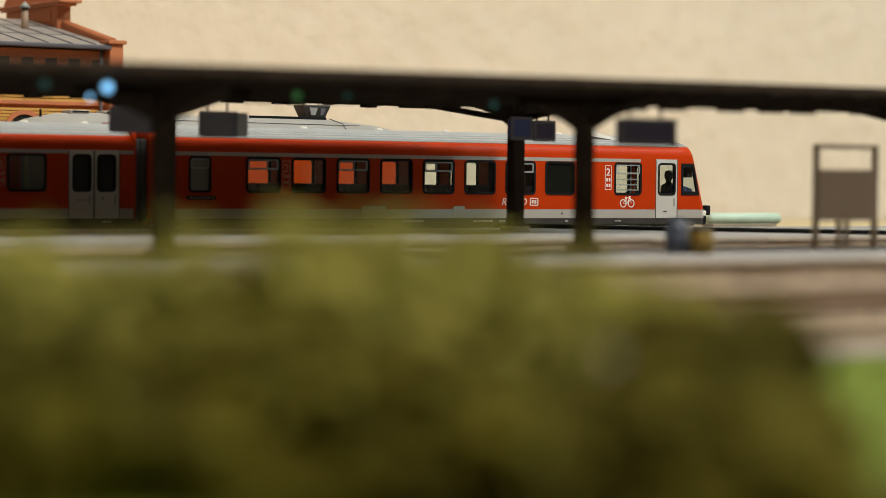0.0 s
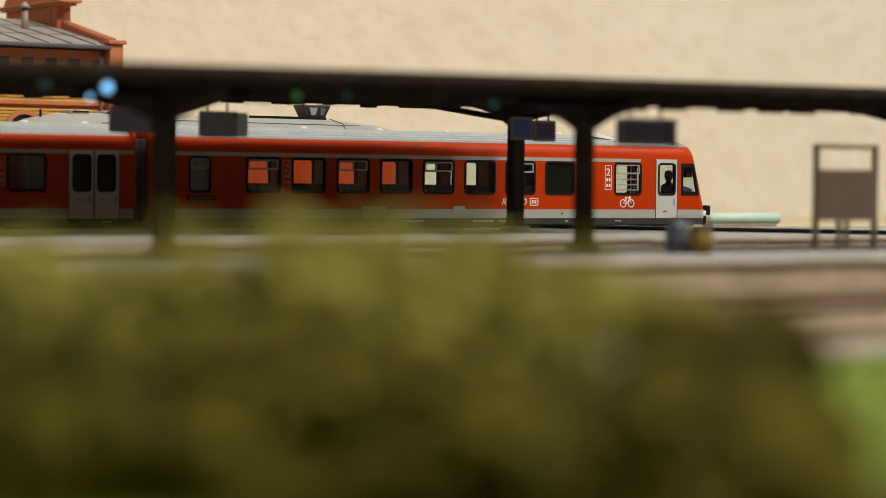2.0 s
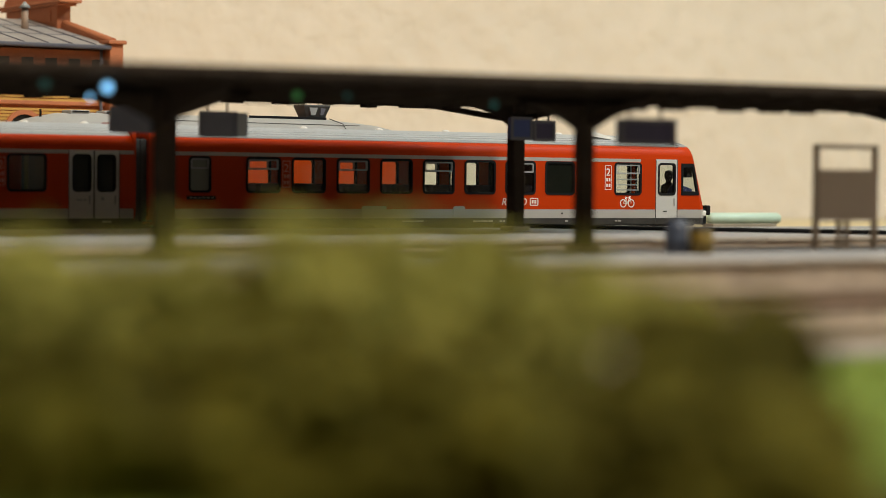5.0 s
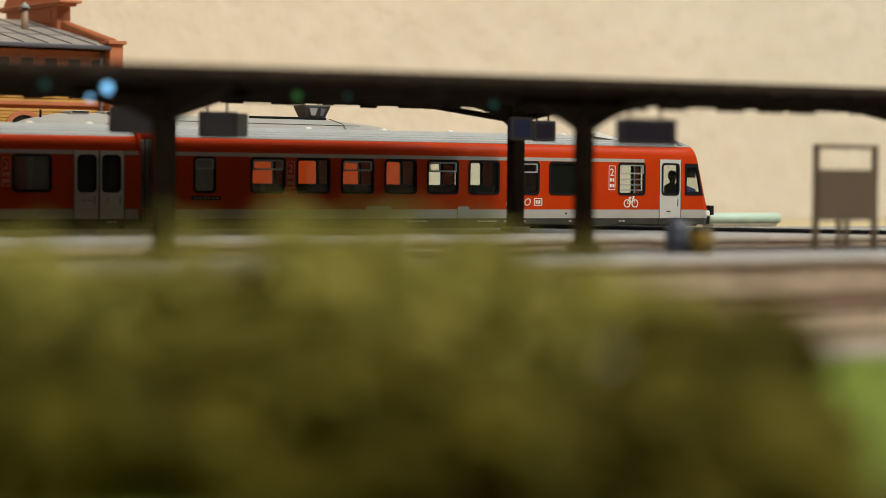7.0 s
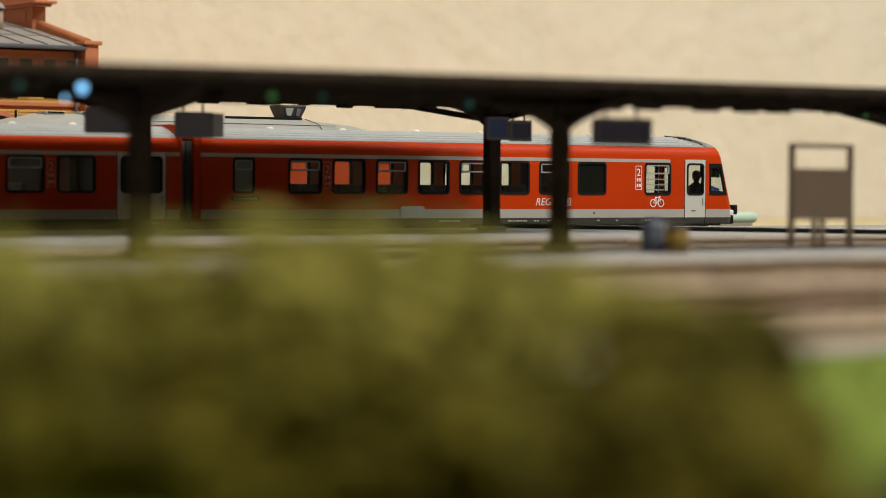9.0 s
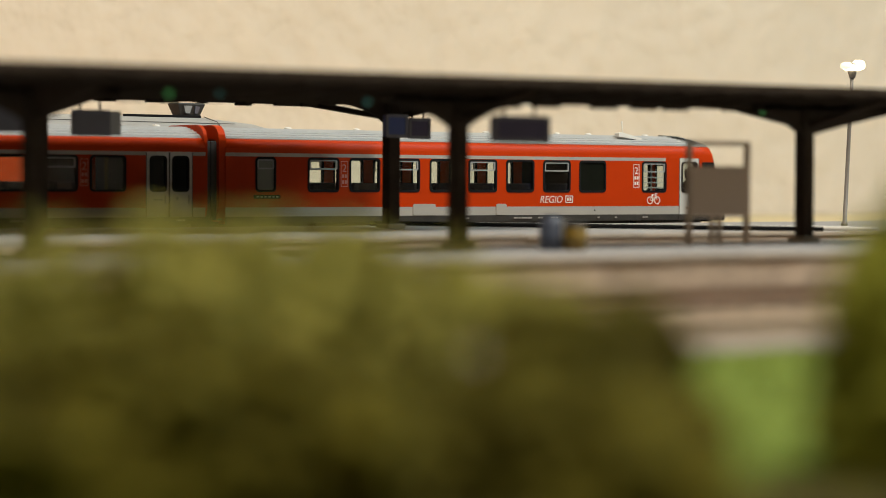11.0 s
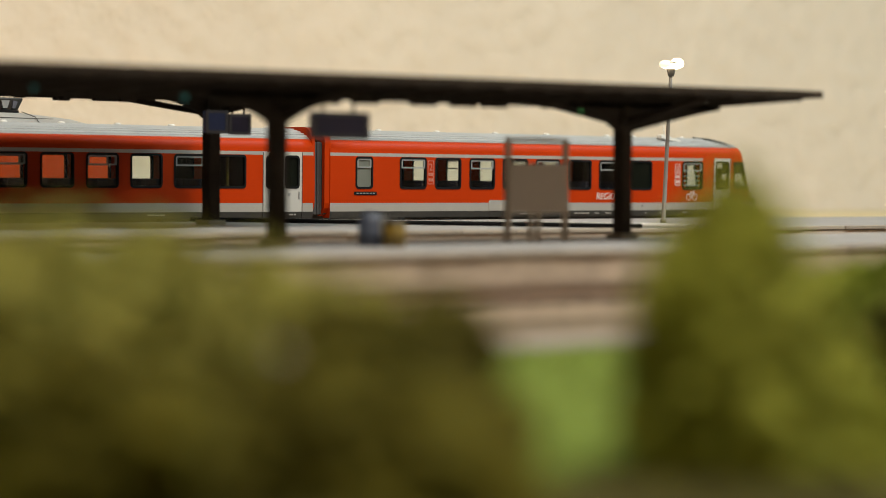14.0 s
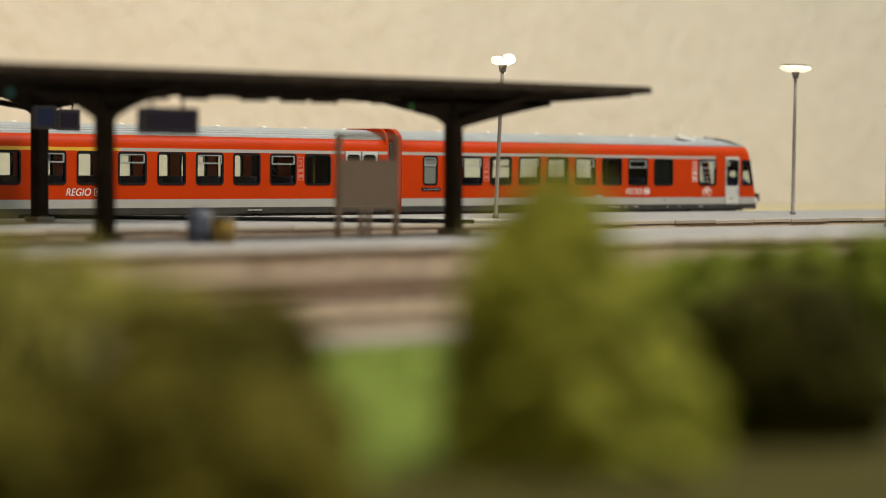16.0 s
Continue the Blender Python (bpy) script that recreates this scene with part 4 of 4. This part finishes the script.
part("shaft", lathe([(0.0016, 0), (0.0016, 0.001), (0.0010, 0.0014), (0.0009, 0.043)], 12), POST_GREY, post)
part("cap", lathe([(0.0013, 0.043), (0.0013, 0.044), (0.0004, 0.0446)], 12), POST_GREY, post)


# ---- small coloured lights under the canopy's edge ----
def small_light(x, y, z, r, glow, label, top):
    l = thing("small_lamp", x, y, z, label, "lamp", "small lights under the canopy")
    part("bulb", lathe([(r * 0.2, -r), (r * 0.75, -r * 0.7), (r, 0), (r * 0.75, r * 0.7), (r * 0.2, r)], 12), glow, l, "glowing bulb")
    part("stem", rod((0, 0, r * 0.8), (0, 0, max(top - z, r)), 0.0003), TIMBER, l, "thin stem")


small_light(0.2275, 0.484, 0.0490, 0.0011, LED_CYAN, "small cyan light hanging from the canopy's edge", 0.0540)
small_light(0.2307, 0.500, 0.0472, 0.0006, LED_CYAN, "small cyan light hanging from the canopy", 0.0534)
small_light(0.2761, 0.484, 0.0485, 0.0009, LED_GREEN, "small green light hanging from the canopy's edge", 0.0540)
small_light(0.3320, 0.484, 0.0479, 0.0009, LED_TEAL, "small teal light hanging from the canopy's edge", 0.0540)
small_light(0.2125, 0.484, 0.0494, 0.0010, LED_TEAL, "small teal light hanging from the canopy's edge", 0.0540)
small_light(0.2898, 0.484, 0.0489, 0.0007, LED_TEAL, "small teal light hanging from the canopy's edge", 0.0540)
small_light(0.4810, 0.500, 0.0484, 0.0006, LED_GREEN, "small green light hanging from the canopy", 0.0534)


# ---- the brick station building behind ----
def station():
    b = thing("station_building", 0.0, 0.0, 0.0004, "yellow brick model station with red trim and grey metal roof", "building")
    x0, x1, y0, y1 = 0.20, 0.474, 1.0, 1.166
    part("wall", box(x0, x1 - 0.004, y0 + 0.001, y1 - 0.002, 0, 0.0855), BRICK_RED, b, "brick wall")
    for z in [0.0448 + 0.0015 * k for k in range(17) if not 0.0595 < 0.0448 + 0.0015 * k < 0.0625]:
        part("brick_course", box(x0, x1 - 0.0042, y0 + 0.0002, y0 + 0.0012, z, z + 0.0011), BRICK_YELLOW, b, "yellow brick course")
    for z in (0.0610, 0.0440):
        part("band", box(x0, x1 - 0.003, y0 - 0.0006, y0 + 0.0012, z, z + 0.0018, bevel=0.0003), TERRACOTTA, b, "terracotta band")
    part("frieze", box(x0, x1 - 0.0035, y0 - 0.0002, y0 + 0.002, 0.0700, 0.0862), BRICK_RED, b, "red brick frieze")
    for k in range(16):
        x = x1 - 0.012 - k * 0.0115
        part("window", box(x, x + 0.0056, y0 - 0.0006, y0 + 0.001, 0.0765, 0.0822), WINDOW_DARK, b, "small dark attic window")
        part("lintel", box(x - 0.0008, x + 0.0064, y0 - 0.0009, y0 + 0.0004, 0.0822, 0.0834), TERRACOTTA, b)
    for k in range(7):
        x = x1 - 0.045 - k * 0.034
        n = 10
        arch = [(x + 0.009 * math.cos(math.pi * j / n), 0.0510 + 0.0075 * math.sin(math.pi * j / n)) for j in range(n + 1)]
        inner = [(x + 0.007 * math.cos(math.pi * j / n), 0.0510 + 0.0055 * math.sin(math.pi * j / n)) for j in range(n + 1)]
        out_l = arch + [(x - 0.009, 0.020), (x + 0.009, 0.020)]
        in_l = inner + [(x - 0.007, 0.022), (x + 0.007, 0.022)]
        w = part("window", ring_frame(out_l, in_l, y0 - 0.0012, y0 + 0.0012), TERRACOTTA, b, "arched terracotta window surround")
        part("pane", prism(in_l, y0 - 0.0002, y0 + 0.0006), WINDOW_DARK, w, "dark pane")
    # roof with seams
    ze, zr, yr = 0.0872, 0.1035, (y0 + y1) / 2
    bm = bmesh.new()
    sec = [(y0 - 0.005, ze), (yr, zr), (y1 + 0.005, ze)]
    a = [bm.verts.new((x0, y, z)) for y, z in sec] + [bm.verts.new((x0, y, z + 0.0016)) for y, z in sec[::-1]]
    c = [bm.verts.new((x1 - 0.0045, y, z)) for y, z in sec] + [bm.verts.new((x1 - 0.0045, y, z + 0.0016)) for y, z in sec[::-1]]
    for k in range(6):
        bm.faces.new((a[k], a[(k + 1) % 6], c[(k + 1) % 6], c[k]))
    bm.faces.new(a[::-1])
    bm.faces.new(c)
    bmesh.ops.recalc_face_normals(bm, faces=bm.faces)
    roof = part("roof", bm, SEAM_ROOF, b, "weathered grey standing-seam roof")
    for k in range(22):
        x = x1 - 0.012 - k * 0.0118
        part("seam", rod((x, y0 - 0.0048, ze + 0.0018), (x, yr, zr + 0.0018), 0.00035, segments=5), SLATE, roof)
    for u in (0.36, 0.70):
        part("seam", rod((x0, y0 - 0.005 + (yr - y0 + 0.005) * u, ze + (zr - ze) * u + 0.0017), (x1 - 0.006, y0 - 0.005 + (yr - y0 + 0.005) * u, ze + (zr - ze) * u + 0.0017), 0.0002, segments=5), SLATE, roof)
    part("gutter", rod((x0, y0 - 0.0055, ze + 0.0006), (x1 - 0.005, y0 - 0.0055, ze + 0.0006), 0.0011), SLATE, b, "grey gutter")
    part("downpipe", rod((x1 - 0.008, y0 - 0.002, 0.02), (x1 - 0.008, y0 - 0.002, ze), 0.0008), SLATE, b, "thin grey downpipe")
    # gable parapet with corner pier and ridge pedestal
    gp = [(y0 - 0.002, 0.0), (y1 + 0.002, 0.0), (y1 + 0.002, ze + 0.003), (yr, zr + 0.0042), (y0 - 0.002, ze + 0.003)]
    bm = bmesh.new()
    p0 = [bm.verts.new((x1 - 0.004, y, z)) for y, z in gp]
    p1 = [bm.verts.new((x1, y, z)) for y, z in gp]
    for k in range(5):
        bm.faces.new((p0[k], p0[(k + 1) % 5], p1[(k + 1) % 5], p1[k]))
    bm.faces.new(p0[::-1])
    bm.faces.new(p1)
    bmesh.ops.recalc_face_normals(bm, faces=bm.faces)
    part("gable_wall", bm, BRICK_RED, b, "red brick gable wall")
    for ya, yb in ((y0 - 0.002, yr), (y1 + 0.002, yr)):
        m = rod((x1 - 0.002, ya, ze + 0.0035), (x1 - 0.002, yb, zr + 0.0047), 0.0019, segments=6)
        part("coping", m, TERRACOTTA, b, "terracotta coping")
    bm = box(x1 - 0.0055, x1 + 0.0012, y0 - 0.006, y0 + 0.003, 0.0, 0.0895, bevel=0.0003)
    box(x1 - 0.0068, x1 + 0.0024, y0 - 0.0075, y0 + 0.004, 0.0895, 0.0912, bm, bevel=0.0004)
    part("corner_pier", bm, TERRACOTTA, b, "terracotta corner pier with cap")
    ped = box(x1 - 0.006, x1 + 0.001, yr - 0.031, yr + 0.031, 0.096, 0.1102, bevel=0.0003)
    part("pedestal", ped, BRICK_RED, b, "brick ridge pedestal")
    part("pedestal_panel", box(x1 - 0.0064, x1 - 0.0058, yr - 0.024, yr + 0.024, 0.1030, 0.1085), BRICK_RED, b)
    cor = box(x1 - 0.0075, x1 + 0.0025, yr - 0.035, yr + 0.035, 0.1102, 0.1114, bevel=0.0004)
    box(x1 - 0.0085, x1 + 0.0035, yr - 0.039, yr + 0.039, 0.1114, 0.1128, cor, bevel=0.0004)
    part("cornice", cor, TERRACOTTA, b, "stepped terracotta cornice")
    n = 12
    arc = [(yr + 0.034 * math.cos(math.pi * j / n), 0.1128 + 0.0095 * math.sin(math.pi * j / n)) for j in range(n + 1)]
    bm = bmesh.new()
    p0 = [bm.verts.new((x1 - 0.006, y, z)) for y, z in arc]
    p1 = [bm.verts.new((x1 + 0.001, y, z)) for y, z in arc]
    for k in range(n + 1):
        bm.faces.new((p0[k], p0[(k + 1) % (n + 1)], p1[(k + 1) % (n + 1)], p1[k]))
    bm.faces.new(p0[::-1])
    bm.faces.new(p1)
    bmesh.ops.recalc_face_normals(bm, faces=bm.faces)
    part("pediment", bm, TERRACOTTA, b, "rounded terracotta pediment")
    pipe = lathe([(0.0017, 0), (0.0017, 0.0138)], 12, at=pose(0.4485, 1.045, 0.0940))
    part("flue", pipe, RAIL, b, "rusty brown flue pipe")
    part("flue_cap", lathe([(0.0030, 0.0), (0.0016, 0.0016), (0.0003, 0.0030)], 12, at=pose(0.4485, 1.045, 0.1078)), BAR_GREY, b, "pale conical flue cap")
    part("roof_dome", lathe([(0.007, 0), (0.0055, 0.0026), (0.0020, 0.0040), (0.0004, 0.0042)], 16, at=pose(0.434, 1.050, 0.0955, -10, 0, 0)), BAR_GREY, b, "ribbed pale roof skylight")


station()


# ---- bushes of foam clumps, white highlight discs and grass ----
def bush(lumps, mat, label, count, seed, clump=0.0013, wisps=()):
    """lumps: (x, y, z, radius); clumps thick in the shell and loose at the rim, none below ground."""
    rng = np.random.default_rng(seed)
    cx = sum(l[0] for l in lumps) / len(lumps)
    cy = sum(l[1] for l in lumps) / len(lumps)
    b = thing("bush", cx, cy, 0.0008, label, "bush")
    stems = lumps
    more = []
    for x, y, z, r in lumps:
        for k in range(16):
            v = rng.normal(size=3)
            v /= np.linalg.norm(v)
            q = r * rng.uniform(0.20, 0.38)
            more.append((x + v[0] * r * 0.86, y + v[1] * r * 0.86, z + v[2] * r * 0.80, q))
    lumps = [(x, y, z, r * 0.93) for x, y, z, r in lumps] + more
    total = sum(l[3] ** 2 for l in lumps)
    pos, size = [], []
    for x, y, z, r in lumps:
        n = int(count * r * r / total)
        v = rng.normal(size=(n, 3))
        v /= np.linalg.norm(v, axis=1)[:, None]
        wob = 1 + 0.10 * np.sin(v[:, 0] * 7 + seed) * np.cos(v[:, 2] * 6 + 2 * seed) + 0.07 * np.sin(v[:, 1] * 13 + 3 * seed)
        rad = r * wob * np.clip(1 - np.abs(rng.normal(size=n)) * 0.16 + (rng.random(n) < 0.22) * rng.uniform(0.0, 0.34, n), 0.35, 1.32)
        p = v * rad[:, None] + (x, y, z)
        keep = p[:, 2] > 0.0012
        pos.append(p[keep])
        size.append(clump * rng.uniform(0.6, 1.7, keep.sum()))
    for x, y, z, r, n in wisps:
        v = rng.normal(size=(n, 3))
        v /= np.linalg.norm(v, axis=1)[:, None]
        pos.append(v * (r * rng.random(n) ** 0.5)[:, None] + (x, y, z))
        size.append(clump * rng.uniform(0.4, 1.2, n))
    pos, size = np.concatenate(pos), np.concatenate(size)
    pos = pos - (cx, cy, 0.0008)
    n = len(pos)
    octa = np.array([(1, 0, 0), (-1, 0, 0), (0, 1, 0), (0, -1, 0), (0, 0, 1), (0, 0, -1)], float)
    tri = np.array([(0, 2, 4), (2, 1, 4), (1, 3, 4), (3, 0, 4), (2, 0, 5), (1, 2, 5), (3, 1, 5), (0, 3, 5)])
    ang = rng.uniform(0, 6.28, (n, 2))
    ca, sa, cb, sb = np.cos(ang[:, 0]), np.sin(ang[:, 0]), np.cos(ang[:, 1]), np.sin(ang[:, 1])
    zero, one = np.zeros(n), np.ones(n)
    ra = np.stack([np.stack([ca, -sa, zero], 1), np.stack([sa, ca, zero], 1), np.stack([zero, zero, one], 1)], 1)
    rb = np.stack([np.stack([one, zero, zero], 1), np.stack([zero, cb, -sb], 1), np.stack([zero, sb, cb], 1)], 1)
    rot = ra @ rb
    sh = octa[None] * (size[:, None, None] * rng.uniform(0.6, 1.3, (n, 1, 3)))
    verts = (np.einsum("nij,nkj->nki", rot, sh) + pos[:, None]).reshape(-1, 3)
    faces = (tri[None] + 6 * np.arange(n)[:, None, None]).reshape(-1, 3)
    me = bpy.data.meshes.new("crown")
    me.from_pydata(verts.tolist(), [], faces.tolist())
    me.materials.append(mat)
    part("crown", me, None, b)
    for x, y, z, r in stems:
        part("stem", rod((x - cx + 0.001, y - cy, -0.0005), (x - cx, y - cy, max(z - 0.0008, 0.003)), 0.0007, None, 6), TWIG, b)
    return b


# one hedge in two colours: lit top behind, shaded foot in front
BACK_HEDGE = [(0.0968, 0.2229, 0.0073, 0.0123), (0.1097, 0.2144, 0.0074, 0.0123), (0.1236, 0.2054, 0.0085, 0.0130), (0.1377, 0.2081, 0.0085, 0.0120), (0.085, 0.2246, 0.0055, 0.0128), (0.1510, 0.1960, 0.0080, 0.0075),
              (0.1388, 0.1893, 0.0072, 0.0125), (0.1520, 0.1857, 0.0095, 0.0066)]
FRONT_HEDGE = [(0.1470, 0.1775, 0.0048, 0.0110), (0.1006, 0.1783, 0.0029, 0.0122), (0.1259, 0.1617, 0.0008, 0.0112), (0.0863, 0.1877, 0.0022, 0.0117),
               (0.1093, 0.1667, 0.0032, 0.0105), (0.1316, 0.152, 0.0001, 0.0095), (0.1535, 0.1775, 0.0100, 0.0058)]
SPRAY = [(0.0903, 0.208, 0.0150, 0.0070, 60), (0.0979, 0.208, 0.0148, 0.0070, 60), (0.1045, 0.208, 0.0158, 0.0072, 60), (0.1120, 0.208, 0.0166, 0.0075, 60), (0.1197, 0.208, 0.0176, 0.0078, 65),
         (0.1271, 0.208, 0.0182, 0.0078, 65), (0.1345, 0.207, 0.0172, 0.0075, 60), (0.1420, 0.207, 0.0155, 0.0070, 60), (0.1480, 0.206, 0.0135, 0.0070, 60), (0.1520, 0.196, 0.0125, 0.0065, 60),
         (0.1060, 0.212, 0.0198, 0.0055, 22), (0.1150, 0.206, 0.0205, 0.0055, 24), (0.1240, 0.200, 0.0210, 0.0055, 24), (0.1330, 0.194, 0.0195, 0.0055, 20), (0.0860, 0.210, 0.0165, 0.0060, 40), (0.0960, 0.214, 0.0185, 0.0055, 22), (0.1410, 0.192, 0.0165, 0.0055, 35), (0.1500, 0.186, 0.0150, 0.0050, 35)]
bush(BACK_HEDGE, LEAF_OLIVE_LIT, "wide back part of the foam hedge in lit pale olive, with a loose feathery top", 27000, 3, wisps=SPRAY)
bush(FRONT_HEDGE, LEAF_OLIVE_SHADED, "low front part of the foam hedge in shaded dark olive, with rounded lumps on the lawn", 24000, 4)
bush([(0.1726, 0.1560, 0.0256, 0.0021), (0.1727, 0.1560, 0.0233, 0.0032), (0.1728, 0.1558, 0.0203, 0.0056), (0.1731, 0.1552, 0.0150, 0.0080), (0.1738, 0.1542, 0.0081, 0.0098), (0.1743, 0.1534, 0.0021, 0.0112)], LEAF_BRIGHT, "tall conical yellow-green foam bush", 17000, 5, wisps=[(0.1727, 0.1560, 0.0255, 0.0050, 70), (0.1690, 0.1575, 0.0190, 0.0050, 50), (0.1762, 0.1540, 0.0190, 0.0050, 50), (0.1665, 0.1580, 0.0130, 0.0055, 50)])
bush([(0.2035, 0.1558, 0.011, 0.0063), (0.2069, 0.1524, 0.0092, 0.0074), (0.2094, 0.1498, 0.0068, 0.0057), (0.2051, 0.154, 0.0062, 0.0065)], LEAF_DARK, "low dark green foam bush", 9000, 7)
bush([(0.3046, 0.252, 0.0083, 0.0062), (0.3101, 0.247, 0.0097, 0.0062), (0.3156, 0.242, 0.0104, 0.0062), (0.3212, 0.237, 0.0105, 0.0062), (0.2888, 0.2263, 0.0070, 0.0058), (0.2943, 0.2209, 0.0080, 0.0062), (0.2998, 0.2155, 0.0085, 0.0065), (0.3060, 0.2097, 0.0120, 0.0080)], LEAF_GREEN, "long low fresh green foam bush on the lawn", 13000, 9)
# white discs put in for pale highlights; their flower shape is added
for x, y, z in ((0.1180, 0.1720, 0.0076), (0.1280, 0.1664, 0.0122)):
    fl = thing("flower", x, y, z, "tiny white disc for a pale highlight among the hedge leaves", "flower", "flowers in the hedge")
    part("highlight_disc", lathe([(0.0004, -0.0004), (0.0018, 0.0), (0.0020, 0.0005), (0.0006, 0.0010)], 10, at=pose(0, 0, 0, 40, 0, 20)), HIGHLIGHT_WHITE, fl)
    part("disc_stem", rod((0, 0.0004, -0.0002), (0.002, 0.012, -0.0075), 0.0002), TWIG, fl)

rng = np.random.default_rng(11)
n = 26000
gx, gy = rng.uniform(0.02, 0.62, n), rng.uniform(0.155, 0.2855, n)
h, a = rng.uniform(0.0006, 0.0019, n), rng.uniform(0, 6.28, n)
base = np.stack([gx, gy, np.full(n, 0.0006)], 1)
side = np.stack([np.cos(a), np.sin(a), np.zeros(n)], 1) * 0.00022
tip = base + np.stack([rng.normal(0, 0.0004, n), rng.normal(0, 0.0004, n), h], 1)
verts = np.stack([base - side, base + side, tip], 1).reshape(-1, 3)
me = bpy.data.meshes.new("grass")
me.from_pydata(verts.tolist(), [], np.arange(3 * n).reshape(-1, 3).tolist())
me.materials.append(GRASS_BLADE)
tagged(part("grass", me, None), "short bright green static grass fibres", "grass", kind="stuff")

# ---- many alike pieces last: kerb stones and sleepers ----
for plat, y0, x0, x1, step, over in ((PLATFORM_MID, 0.598, 0.30, 1.50, 0.0245, 0.0), (PLATFORM_NEAR, 0.421, 0.12, 1.10, 0.0215, 0.0)):
    kinds = [mesh_of("kerb_stone", box(0.0002, step - 0.0002, 0, 0.0040, PLAT - 0.0011 + 0.0001 * k, PLAT + 0.0003 + 0.0001 * k, bevel=0.0002), KERB) for k in range(3)]
    x, k = x0, 0
    while x < x1:
        part("kerb_stone", kinds[random.randrange(3)], None, plat, at=pose(x, y0 + random.uniform(-0.0002, 0.0002), 0))
        x += step
sleepers(TRACK_NEAR, -0.05, 1.0, 0.0072)
sleepers(TRACK_PIT, 0.2, 1.1, 0.0075)
sleepers(TRACK_TRAIN, 0.3, 1.7, 0.0075)


# ---- what moves: the railcar rolls off along its track ----
def motions():
    way = ((0, 0.4327), (4.0, 0.4327), (6.4, 0.4327), (6.8, 0.4336), (7.0, 0.4347), (7.5, 0.4386), (8.0, 0.4446), (9.2, 0.4660), (10.5, 0.5001), (11.0, 0.5171), (11.5, 0.5353), (12.0, 0.5545),
           (12.5, 0.5762), (13.0, 0.6000), (13.5, 0.6275), (14.0, 0.6565), (14.5, 0.6885), (15.0, 0.7225), (15.5, 0.7590), (16.0, 0.7952))
    walk(train, [(t, pose(x, TRAIN_Y, 0.0)) for t, x in way])


motions()
